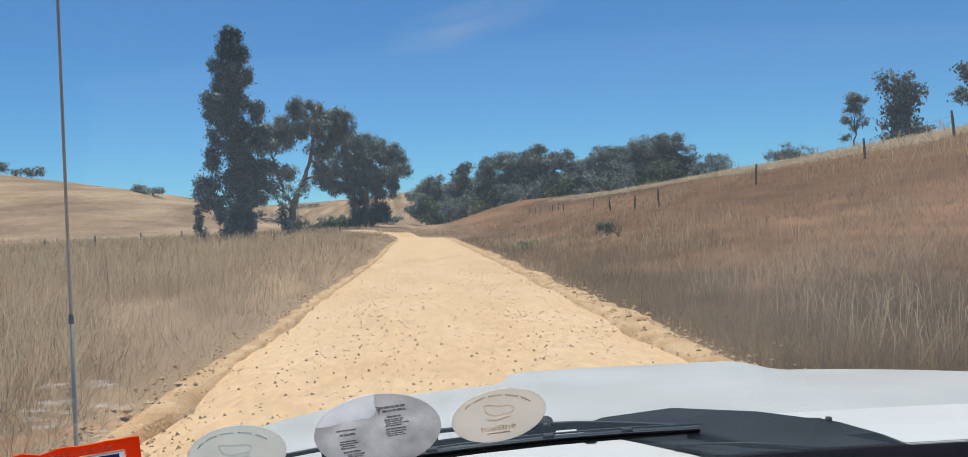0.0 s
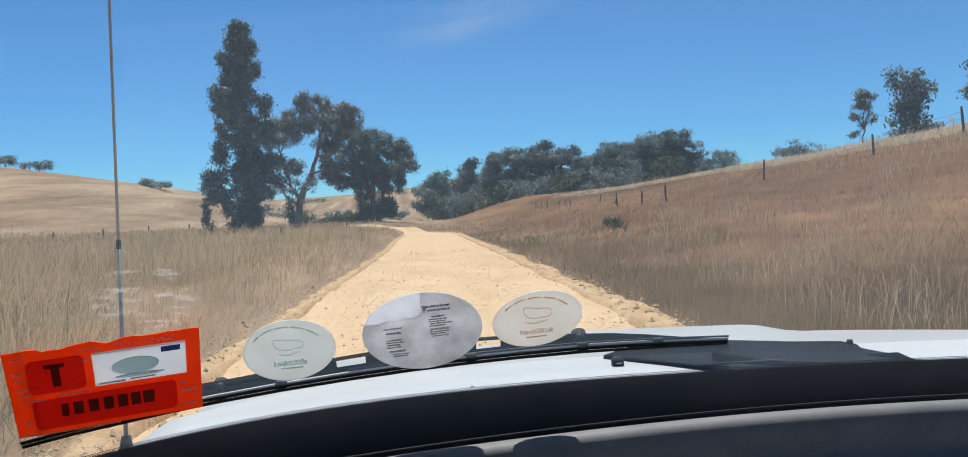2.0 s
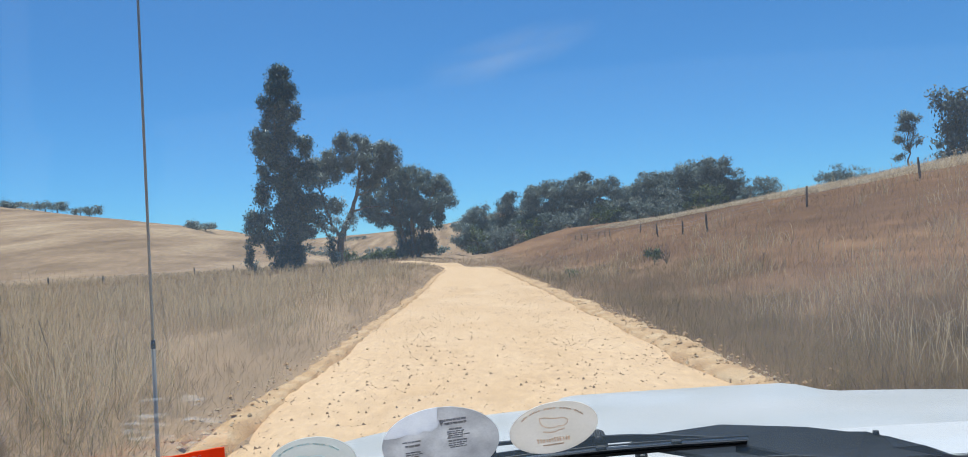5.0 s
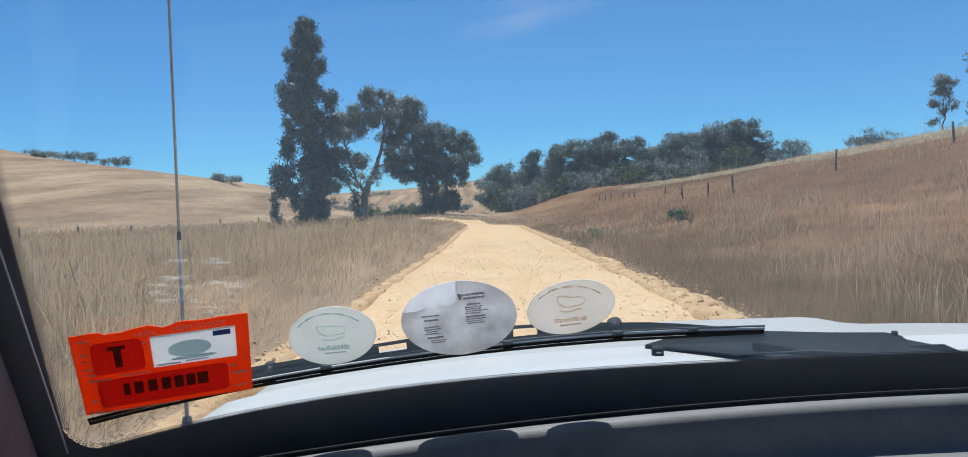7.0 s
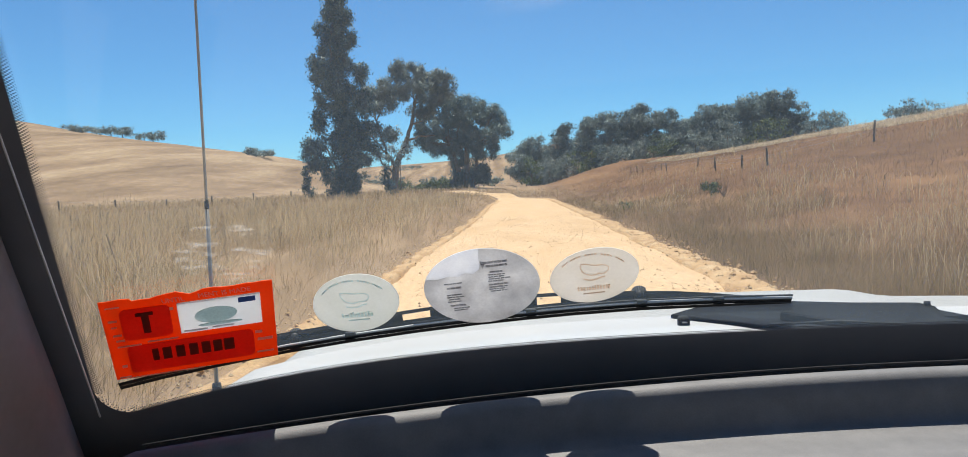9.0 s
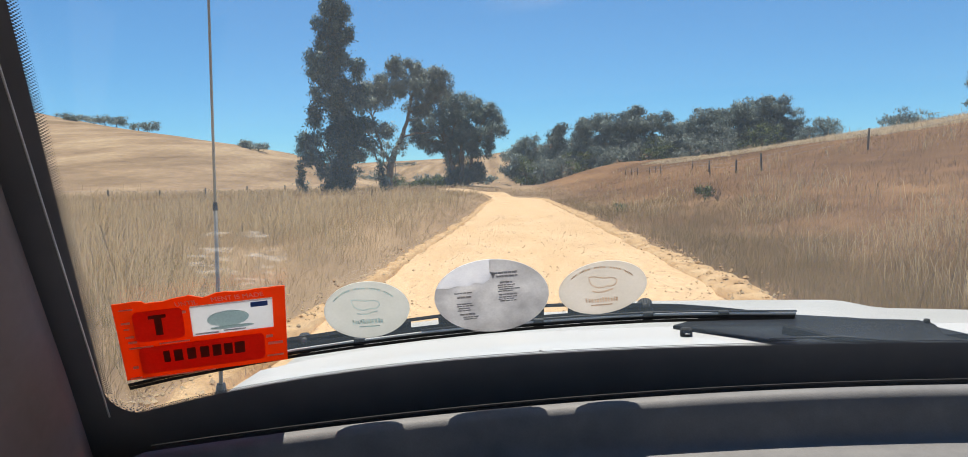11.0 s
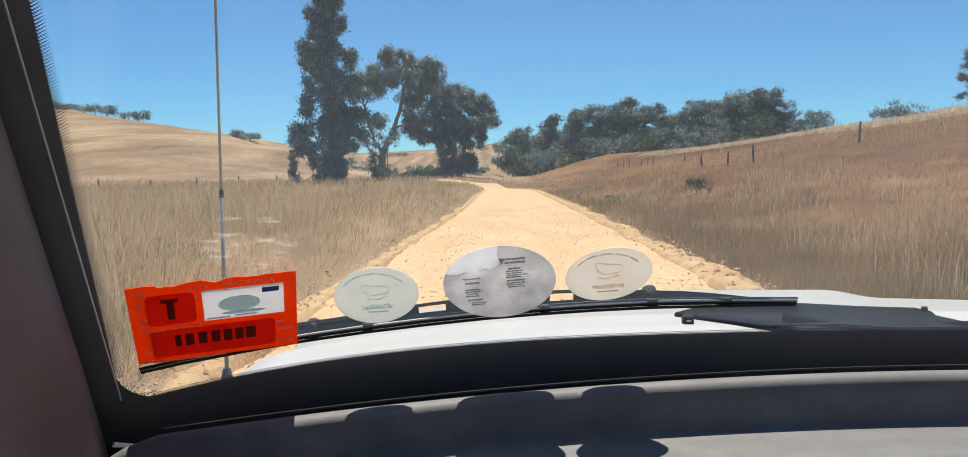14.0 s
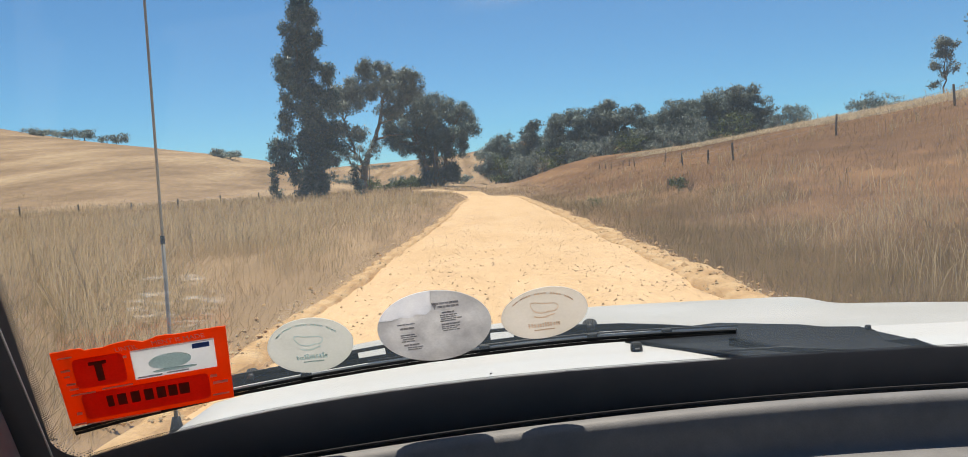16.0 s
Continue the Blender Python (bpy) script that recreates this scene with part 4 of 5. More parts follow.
# pillars: inner trim, pale line painting the highlight on its seam, outer post
for sgn, nm in ((-1, "pillar"), (1, "pillar")):
    rows = []
    for z, yb in ((1.05, .63), (1.182, .585), (1.28, .528), (1.368, .474), (1.465, .415), (1.60, .33), (1.76, .23)):
        hx = 0.7705 - (z - 1.216) * 0.095
        prof = [(hx + .012, yb + .045), (hx, yb + .01), (hx + .004, yb - .02), (hx + .012, yb - .05), (hx + .006, yb - .070), (hx + .010, yb - .090), (hx + .026, yb - .105), (hx + .034, yb - .16), (hx + .05, yb - .20)]
        rows.append([(XC + sgn * a, b, z) for a, b in prof])
    if sgn > 0:
        rows = [r[::-1] for r in rows]
    p = own(solid_sheet(nm, rows, 0.02, M_trim, label="grey-brown moulded trim on the windscreen pillar", normal=(sgn, 0, 0)))
    own(tube("pillar_bead", [on_glass(XC + sgn * (half_in(z) - .0085 + .047 * (z - 1.25)), z, 0.02) for z in (1.245, 1.30, 1.36, 1.42, 1.50, 1.60, 1.70)], [0.0008] * 7, M_highlight, label="pale highlight line along the pillar seam", n=6))
    rows = []
    for z in (0.95, 1.17, 1.3, 1.45, 1.6, 1.8):
        hx = half_in(max(z, 1.17)) + 0.03
        y = glass_y(XC + hx, max(z, 1.17)) if z > 1.1 else .69
        rows.append([(XC + sgn * hx, y + .02, z), (XC + sgn * (hx + .03), y + .01, z), (XC + sgn * (hx + .05), y - .03, z), (XC + sgn * (hx + .052), y - .10, z), (XC + sgn * (hx + .035), y - .13, z)])
    own(solid_sheet("outer_pillar", rows, 0.012, M_black, label="black outer windscreen pillar", normal=(sgn * -0.8, -0.6, 0)))

# dashboard: vinyl top that rolls over towards the seats
xs_d = [-0.405 + 1.65 * i / 64 for i in range(65)]
rows = []
prof = [(0.020, -0.012), (0.008, -0.002), (0.0, 0.0), (-0.005, 0.0), (-0.010, -0.0015), (-0.0135, -0.006), (-0.0145, -0.018), (-0.0155, -0.032), (-0.019, -0.039), (-0.034, -0.042), (-0.07, -0.043), (-0.11, -0.045), (-0.16, -0.048), (-0.21, -0.053), (-0.245, -0.062), (-0.265, -0.085), (-0.275, -0.13), (-0.27, -0.22), (-0.25, -0.36)]
for dy, dz in prof:
    row = []
    for x in xs_d:
        e = abs(x - XC)
        rnd = S((e - 0.72) / 0.10)
        z = dash_edge(x) + dz - 0.035 * rnd
        y = glass_y(x, dash_edge(x)) - 0.070 + dy * (1 - 0.25 * rnd)
        row.append((x, y, z))
    rows.append(row)
dash = own(solid_sheet("dashboard", rows, 0.01, M_dash, label="grey vinyl dashboard top in hard sunlight", normal=(0, 0, -1)))
# front lip line and speaker panel
own(tube("dash_seam", [(x, glass_y(x, dash_edge(x)) - 0.058, dash_edge(x) + 0.001) for x in xs_d[4:-4]], [0.0009] * (len(xs_d) - 8), M_black, label="dark seam along the dashboard front", n=6))
cx, cy, cz = -0.245, 0.50, 1.196
own(tube("speaker_rim", [(cx + .052 * math.copysign(abs(math.cos(a)) ** .6, math.cos(a)), cy + .035 * math.copysign(abs(math.sin(a)) ** .6, math.sin(a)), cz + .1 * (.035 * math.sin(a))) for a in [i * 0.2618 for i in range(25)]], [0.003] * 25, M_black, label="raised rim of the dashboard vent", n=6))

# scuttle panel outside the glass, with its black cover and washer nozzle
rows = []
for k, y in enumerate((0.715, 0.735, 0.79, 0.875, 0.91)):
    rows.append([(x, y - 0.10 * (x - XC) ** 2, (1.264, 1.264, 1.264, 1.262, 1.222)[k] - 0.156 * abs(x - XC) ** 4 - 0.01 * (k > 3)) for x in [-0.285 + 1.41 * i / 30 for i in range(31)]])
own(solid_sheet("scuttle", rows, 0.02, M_white, label="white painted scuttle panel below the windscreen", normal=(0, 0, -1)))


def prism(name, poly, z_lo, tops, mat, label, bevel=0.004):
    """A moulded block over an outline, its top at the given heights, with rounded upper edges."""
    bm = bmesh.new()
    lo = [bm.verts.new((x, y, z_lo)) for x, y in poly]
    hi = [bm.verts.new((x, y, z)) for (x, y), z in zip(poly, tops)]
    top_face = bm.faces.new(hi)
    bm.faces.new(lo[::-1])
    for i in range(len(poly)):
        j = (i + 1) % len(poly)
        bm.faces.new((lo[i], lo[j], hi[j], hi[i]))
    bmesh.ops.recalc_face_normals(bm, faces=bm.faces[:])
    bmesh.ops.bevel(bm, geom=list(top_face.edges), offset=bevel, segments=3, affect="EDGES", profile=0.6)
    bmesh.ops.triangulate(bm, faces=[f for f in bm.faces if len(f.verts) > 4])
    return own(part(name, bm, mat, label=label))


# black plastic cowl: a flat apron and the raised moulding behind it, stepped down at its outer end
prism("cowl_apron", [(0.170, 0.850), (0.272, 0.718), (0.285, 0.704), (0.447, 0.704), (0.440, 0.735), (0.420, 0.780), (0.36, 0.835), (0.28, 0.875), (0.20, 0.860)], 1.262, [1.2665, 1.2695, 1.2705, 1.271, 1.273, 1.275, 1.276, 1.275, 1.273], M_cowl, "flat black plastic apron of the cowl", 0.002)
prism("cowl_cover", [(0.262, 0.768), (0.283, 0.786), (0.335, 0.776), (0.388, 0.756), (0.398, 0.742), (0.400, 0.728), (0.422, 0.717), (0.440, 0.710), (0.446, 0.704), (0.352, 0.704), (0.300, 0.726)], 1.263, [1.280, 1.284, 1.286, 1.287, 1.2865, 1.279, 1.277, 1.272, 1.270, 1.274, 1.277], M_cowl, "black plastic cowl cover beside the wipers", 0.004)
own(tube("cowl_clip", [(0.393, 0.748, 1.283), (0.393, 0.748, 1.2885)], [0.0035, 0.0028], M_black, n=10))
own(tube("cowl_seam", [(0.245, 0.752, 1.2695), (0.30, 0.716, 1.2778), (0.36, 0.697, 1.2755)], [0.0012] * 3, M_rubber, n=6))
bm = box_bm(0.1685, 0.1805, 0.796, 0.808, 1.258, 1.2725, 0.0042, 3)
own(part("washer_nozzle", bm, M_black, label="small black washer nozzle"))
own(tube("nozzle_slot", [(0.172, 0.7955, 1.2665), (0.177, 0.7955, 1.2665)], [0.0008, 0.0008], M_chrome, n=6))
own(tube("paint_chip", [(0.093, 0.722, 1.2635), (0.0965, 0.724, 1.2635)], [0.0014, 0.001], M_black, n=5))
own(tube("paint_chip", [(0.02, 0.73, 1.2635), (0.022, 0.731, 1.2635)], [0.0009, 0.0006], M_black, n=5))


def out_glass(x, z, d):
    """A place d metres outside the glass, on the line from the passenger seat through (x, z) of the glass."""
    p = on_glass(x, z)
    return p + (p - Vector((0, -0.035, 1.415))).normalized() * d


def band(name, path, heights, d0, d1, mat, parent):
    """A flat moulded bar outside the glass along path; heights: lower and upper edge above the path at every station."""
    V, F = [], []
    for (x, z), (a, b) in zip(path, heights):
        V += [out_glass(x, z + a, d0), out_glass(x, z + b, d0), out_glass(x, z + b, d1), out_glass(x, z + a, d1)]
    n = len(path)
    for i in range(n - 1):
        for k in range(4):
            l = (k + 1) % 4
            F.append((4 * i + k, 4 * i + l, 4 * i + 4 + l, 4 * i + 4 + k))
    F += [(3, 2, 1, 0), (4 * n - 4, 4 * n - 3, 4 * n - 2, 4 * n - 1)]
    return mesh_ob(name, V, F, mat, parent)


BLADE = [(-.331, 1.2575), (-.2936, 1.2655), (-.2251, 1.2775), (-.1879, 1.2832), (-.1349, 1.2900), (-.0817, 1.2956), (-.030, 1.3002), (.0176, 1.3033), (.0573, 1.3054), (.1111, 1.3073), (.1761, 1.3074), (.238, 1.3062)]
hub = new("wiper")
own(hub)
hub["label"] = "black windscreen wiper lying along the glass base"
nb = len(BLADE)
band("blade_rubber", BLADE, [(-.0042, -.0012)] * (nb - 2) + [(-.0036, -.0012), (-.0022, -.0012)], 0.004, 0.008, M_rubber, hub)
band("blade_frame", BLADE, [(-.0010, .0022)] * nb, 0.006, 0.014, M_steel, hub)
# pale colour stands for the highlight on the spine
tube("blade_spine", [out_glass(x, z + .0032, 0.015) for x, z in BLADE[1:]], [0.0011] * (nb - 1), M_highlight, hub, n=6)
tube("blade_rail", [out_glass(x, z + .0056, 0.017) for x, z in BLADE[5:]], [0.0009] * (nb - 5), M_steel, hub, n=6)
for i in (2, 4, 7, 9, 10):
    x, z = BLADE[i]
    c = part("clip", box_bm(-.0045, .0045, -.003, .003, -.0042, .0042, 0.0014, 2), M_black, hub)
    c.location = out_glass(x, z + 0.0012, 0.012)
# linkage behind the blade: two rails with webs, open slots between them
LINK = [(-.197, 1.2975), (-.160, 1.3020), (-.118, 1.3085), (-.090, 1.3128), (-.067, 1.3155), (-.030, 1.3200), (.022, 1.3228), (.042, 1.3232), (.075, 1.3228), (.104, 1.3215)]
base_z = [1.2842, 1.2890, 1.2945, 1.2975, 1.2998, 1.3025, 1.3060, 1.3072, 1.3083, 1.3092]
band("linkage_rail", LINK, [(-.0032, 0)] * len(LINK), 0.034, 0.044, M_black, hub)
band("linkage_rail", [(x, z) for (x, _), z in zip(LINK, base_z)], [(0, .0065)] * len(LINK), 0.030, 0.042, M_black, hub)
for a, b in ((0, 3), (4, 6), (7, 9)):
    band("linkage_web", LINK[a:b + 1], [(base_z[i] - LINK[i][1] + .004, -.001) for i in range(a, b + 1)], 0.036, 0.041, M_cowl, hub)
for x, z, r in ((.108, 1.3165, .0080), (-.180, 1.2925, .0075)):
    bm = bmesh.new()
    bmesh.ops.create_cone(bm, cap_ends=True, segments=18, radius1=r, radius2=r * .8, depth=0.018)
    bmesh.ops.bevel(bm, geom=bm.edges[:], offset=0.0022, segments=2, affect="EDGES")
    pv = part("pivot", bm, M_black, hub, smooth=True)
    pv.matrix_local = Matrix.Translation(out_glass(x, z, 0.038)) @ pose(0, 0, 0, -50)
    tube("nut", [out_glass(x, z + .002, 0.026), out_glass(x, z + .002, 0.031)], [.0035, .0035], M_steel, hub, n=6)
ARM = [(.112, 1.3195), (.135, 1.3190), (.165, 1.3165), (.200, 1.3125), (.236, 1.3080)]
band("arm", ARM, [(-.0060, .0015), (-.0055, .0012), (-.0048, .0008), (-.0036, .0004), (-.0022, 0)], 0.032, 0.042, M_black, hub)

# bonnet with raised middle and rolled edge
rows = []
for v in range(27):
    row = []
    for i in range(61):
        u = -1 + 2 * i / 60
        uu = u * 0.725
        yf = 0.84 + 0.72 * max(0.0, 1 - abs(u) ** 3) ** 0.6
        k = min(1.0, v / 22)
        y = 0.80 + (yf - 0.80) * k
        z = 1.212 - 0.045 * S((y - 1.0) / 0.75)
        bul = S((0.27 - abs(uu)) / 0.05) * S((y - 0.95) / 0.12)
        z += 0.0015 * bul
        y += 0.10 * S((0.28 - abs(uu)) / 0.05) * S((k - 0.8) / 0.2)
        if v > 22:
            w = (v - 22) / 4
            y += 0.05 * math.sin(w * 1.4)
            z -= 0.09 * (1 - math.cos(w * 1.57))
        z -= 0.06 * S((abs(u) - 0.965) / 0.035)
        row.append((XC + uu, y, z))
    rows.append(row)
own(solid_sheet("bonnet", rows, 0.012, M_bonnet, label="white painted bonnet with a raised centre", normal=(0, 0, -1)))
V, F = [], []
for i, (x, y) in enumerate([(1.02, 1.38), (1.0, 1.36), (1.03, 1.33), (0.99, 1.30), (0.93, 1.18), (0.955, 1.17), (0.62, 1.05)]):
    own(tube("paint_chip", [(x, y, 1.168), (x + .006, y + .002, 1.1725)], [0.004, 0.002], M_black, n=5))

# aerial on the front guard: foot, thick lower rod, thin whip
AX, AY = -.335, 0.84
mast = own(tube("aerial", [(AX, AY, 0.94), (AX, AY, 1.165), (AX, AY, 1.178), (AX, AY, 1.186), (AX, AY, 1.198), (AX, AY, 1.206)], [0.008, 0.007, 0.0095, 0.0095, 0.006, 0.0045], M_black, label="long whip aerial beside the windscreen pillar"))
tube("lower_rod", [(AX, AY, 1.20), (AX, AY, 1.405)], [0.0023, 0.0021], M_rod, mast, n=10)
tube("joint", [(AX, AY, 1.400), (AX, AY, 1.409)], [0.0026, 0.0023], M_steel, mast, n=10)
tube("whip", [(AX, AY, 1.405), (AX, AY, 1.75), (AX, AY, 2.4)], [0.0016, 0.0014, 0.0010], M_rod, mast, n=8)

# plain body and cabin shell that close the car
bm = box_bm(-0.50, 1.34, -2.6, 1.55, 0.42, 0.98, 0.06, 3)
own(part("lower_body", bm, M_white, label="white lower body and guards"))
bm = box_bm(-0.28, 1.12, 0.66, 1.42, 0.96, 1.135, 0.05, 2)
own(part("nose", bm, M_white, label="white nose under the bonnet"))
bm = box_bm(-0.43, 1.27, -2.5, 0.31, 1.795, 1.85, 0.025, 2)
own(part("roof", bm, M_white, label="white roof"))
bm = box_bm(-0.40, 1.24, -2.44, 0.30, 1.778, 1.792)
own(part("roof_lining", bm, M_cabin, label="grey roof lining"))
bm = box_bm(-0.47, 1.31, -2.52, -2.46, 0.9, 1.80)
own(part("rear_wall", bm, M_cabin, label="grey rear wall of the cabin"))
for x0, x1 in ((-0.49, -0.44), (1.28, 1.33)):
    own(part("door", box_bm(x0, x1, -2.5, 0.68, 0.9, 1.25, 0.01, 1), M_cabin, label="grey door panel below the side window"))
    own(part("rear_quarter", box_bm(x0 + .01, x1 - .01, -2.5, -0.75, 1.29, 1.80, 0.01, 1), M_cabin, label="grey rear quarter of the cabin"))
own(part("firewall", box_bm(-0.46, 1.30, 0.665, 0.70, 0.95, 1.175), M_black, label="black bulkhead below the windscreen"))
own(part("cabin_floor", box_bm(-0.45, 1.29, -2.5, 0.6, 0.975, 0.99), M_cabin, label="grey cabin floor"))
for wx in (-0.40, 1.24):
    for wy in (-1.8, 1.0):
        w = new("wheel")
        own(w)
        w.location = (wx, wy, 0.40)
        V, F = [], []
        R_ = [(0.22, .11), (0.34, .12), (0.385, .10), (0.40, .05), (0.40, -.05), (0.385, -.10), (0.34, -.12), (0.22, -.11)]
        for s in range(28):
            a = s * 2 * math.pi / 28
            for r, o in R_:
                V.append((o, r * math.cos(a), r * math.sin(a)))
        for s in range(28):
            t = (s + 1) % 28
            for k in range(8):
                l = (k + 1) % 8
                F.append((s * 8 + k, s * 8 + l, t * 8 + l, t * 8 + k))
        mesh_ob("tyre", V, F, M_tyre, w, smooth=True)
        V, F = tube_geo([(-.09, 0, 0), (.09, 0, 0)], [.225, .225], 24)
        mesh_ob("rim", V, F, M_steel, w)

# ---- stuck on the inside of the windscreen ----


def plate(name, outline, mat, off, parent=None, label="", thick=0.0008):
    """A thin sheet that follows the glass: outline of (x, z)."""
    bm = bmesh.new()
    lo = [bm.verts.new(on_glass(x, z, off)) for x, z in outline]
    hi = [bm.verts.new(on_glass(x, z, off + thick)) for x, z in outline]
    f1, f2 = bm.faces.new(lo), bm.faces.new(hi[::-1])
    for i in range(len(outline)):
        j = (i + 1) % len(outline)
        bm.faces.new((lo[j], lo[i], hi[i], hi[j]))
    bmesh.ops.triangulate(bm, faces=[f1, f2])
    return part(name, bm, mat, parent, label)


def oval(cx, cz, rx, rz, tilt=0.0, n=40, skew=0.0):
    c, s = math.cos(tilt), math.sin(tilt)
    return [(cx + rx * math.cos(a) * c - rz * math.sin(a) * s + skew * rz * math.sin(a), cz + rx * math.cos(a) * s + rz * math.sin(a) * c) for a in [2 * math.pi * i / n for i in range(n)]]


def bar(cx, cz, w, h, tilt=0.0):
    c, s = math.cos(tilt), math.sin(tilt)
    return [(cx + a * c - b * s, cz + a * s + b * c) for a, b in ((-w / 2, -h / 2), (w / 2, -h / 2), (w / 2, h / 2), (-w / 2, h / 2))]


def loop_line(pts, w):
    """Outline of a thin stroke along pts."""
    L_, R_ = [], []
    for i, (x, z) in enumerate(pts):
        x0, z0 = pts[max(0, i - 1)]
        x1, z1 = pts[min(len(pts) - 1, i + 1)]
        d = math.hypot(x1 - x0, z1 - z0) or 1
        nx_, nz_ = -(z1 - z0) / d * w / 2, (x1 - x0) / d * w / 2
        L_.append((x + nx_, z + nz_))
        R_.append((x - nx_, z - nz_))
    return L_ + R_[::-1]


def stroke(name, pts, w, mat, off, parent):
    """A thin printed line along pts, as a strip of quads."""
    o = loop_line(pts, w)
    k = len(pts)
    V = [on_glass(x, z, off) for x, z in o] + [on_glass(x, z, off + 0.0004) for x, z in o]
    F = [(i, i + 1, 2 * k - 2 - i, 2 * k - 1 - i) for i in range(k - 1)]
    F += [tuple(2 * k + a for a in f[::-1]) for f in F]
    return mesh_ob(name, V, F, mat, parent)


def sticker(cx, cz, rx, rz, tilt, ink, label, film=M_stick):
    st = plate("oval_sticker", oval(cx, cz, rx, rz, tilt, skew=0.12), film, 0.004)
    tagged(st, label, "sticker", "oval windscreen stickers")
    k = rx / 0.035
    leaf = [(-.0115, .0100), (-.0112, .0070), (-.0095, .0030), (-.0065, .0008), (-.0030, -.0002), (.0010, .0004), (.0035, .0016), (.0055, .0010), (.0085, .0020), (.0108, .0045), (.0108, .0072), (.0085, .0090), (.0050, .0094), (.0010, .0090), (-.0035, .0096), (-.0075, .0104), (-.0115, .0100)]
    pts = [(cx + a * k, cz + b * k * .9 + .001) for a, b in leaf]
    stroke("leaf_outline", pts, .0008, ink, 0.0052, st)
    stroke("leaf_stroke", [(cx + a * k, cz + b * k + .001) for a, b in [(-.0085, -.0030), (-.004, -.0042), (.001, -.0038), (.0045, -.0022), (.0085, -.0012)]], .0010, ink, 0.0052, st)
    g = np.random.default_rng(int(cx * 1000) % 97)
    u = -.0125
    while u < .0125:                       # a faded mirrored word as upright bars
        w, h = .0009 + .0009 * g.random(), .0022 + .0022 * g.random()
        plate("print_bar", bar(cx + u * k, cz - .0098 * k + h / 2 - .0016 + u * tilt, w, h, tilt + .1 * g.normal()), ink, 0.0052, st)
        u += w + .0007 + .0006 * g.random()
    plate("print_line", bar(cx, cz - .0142 * k, .017 * k, .0006, tilt), ink, 0.0052, st)
    arc = [(cx + rx * .82 * math.cos(radians(a)), cz + rz * .80 * math.sin(radians(a))) for a in range(38, 156, 5)]
    for i in range(0, len(arc) - 1):
        if i % 5 != 4:
            plate("print_dash", loop_line([arc[i], ((arc[i][0] * .3 + arc[i + 1][0] * .7), (arc[i][1] * .3 + arc[i + 1][1] * .7))], .0010), ink, 0.0052, st)
    return st


sticker(-.123, 1.3250, .0345, .0255, radians(2), M_ink_t, "pale oval sticker with faded teal leaf emblem on glass")
sticker(.070, 1.3400, .0362, .0238, radians(4), M_ink_b, "pale oval sticker with faded brown leaf emblem on glass", M_stick_w)
notch = [(-.0225, 1.3585), (-.0215, 1.3545), (-.0225, 1.3500), (-.0275, 1.3462), (-.034, 1.3470), (-.040, 1.3440), (-.048, 1.3448), (-.0555, 1.3425)]


def oval_arc(a0, a1, n=26):
    c, q_ = math.cos(radians(4)), math.sin(radians(4))
    return [(-.021 + .0468 * math.cos(a) * c - .0325 * math.sin(a) * q_, 1.3345 + .0468 * math.cos(a) * q_ + .0325 * math.sin(a) * c) for a in [radians(a0 + (a1 - a0) * i / n) for i in range(n + 1)]]


s2 = plate("oval_sticker", oval_arc(160, 448, 44) + notch, M_stick2, 0.004)
tagged(s2, "larger grey weathered oval sticker, partly peeled, on glass", "sticker", "oval windscreen stickers")
plate("torn_patch", oval_arc(88, 160, 12) + notch[::-1], M_torn, 0.004, s2, "torn white backing paper")


def print_block(x, z, w, lines, high, gap, seed):
    """Lines of unreadable small print as rows of word-long bars."""
    g = np.random.default_rng(seed)
    for i in range(lines):
        u = -w / 2 * (0.75 + 0.25 * g.random())
        end = w / 2 * (0.7 + 0.3 * g.random())
        while u < end:
            l = .0014 + .0030 * g.random()
            plate("print_line", bar(x + u + l / 2, z - i * gap + (u + l / 2) * .07, l, high, radians(4)), M_ink_g, 0.0052, s2)
            u += l + .0007


print_block(-.0100, 1.3562, .018, 1, .0013, .003, 1)
print_block(-.0085, 1.3532, .021, 1, .0013, .003, 2)
plate("print_mark", [(-.0215, 1.3568), (-.0195, 1.3505), (-.0175, 1.3560)], M_ink_g, 0.0052, s2)
print_block(-.0090, 1.3478, .013, 1, .0010, .003, 3)
print_block(-.0085, 1.3455, .015, 4, .0006, .0018, 4)
print_block(-.0090, 1.3370, .013, 1, .0010, .003, 5)
print_block(-.0090, 1.3348, .014, 3, .0005, .0018, 6)
print_block(-.0445, 1.3388, .015, 1, .0006, .003, 7)
print_block(-.0440, 1.3350, .013, 1, .0012, .003, 8)
print_block(-.0435, 1.3290, .013, 4, .0006, .0020, 9)
print_block(-.0415, 1.3195, .013, 1, .0011, .003, 10)
print_block(-.0405, 1.3170, .012, 2, .0005, .0018, 11)

# orange permit card, torn along its top
LX, LZ = Vector((-.316, 1.337)), Vector((-.1835, 1.349))
LBL, LBR = Vector((-.327, 1.267)), Vector((-.195, 1.2815))


def card_at(u, v):
    """u across, v down, 0 to 1."""
    p = LX.lerp(LZ, u).lerp(LBL.lerp(LBR, u), v)
    return (p.x, p.y)


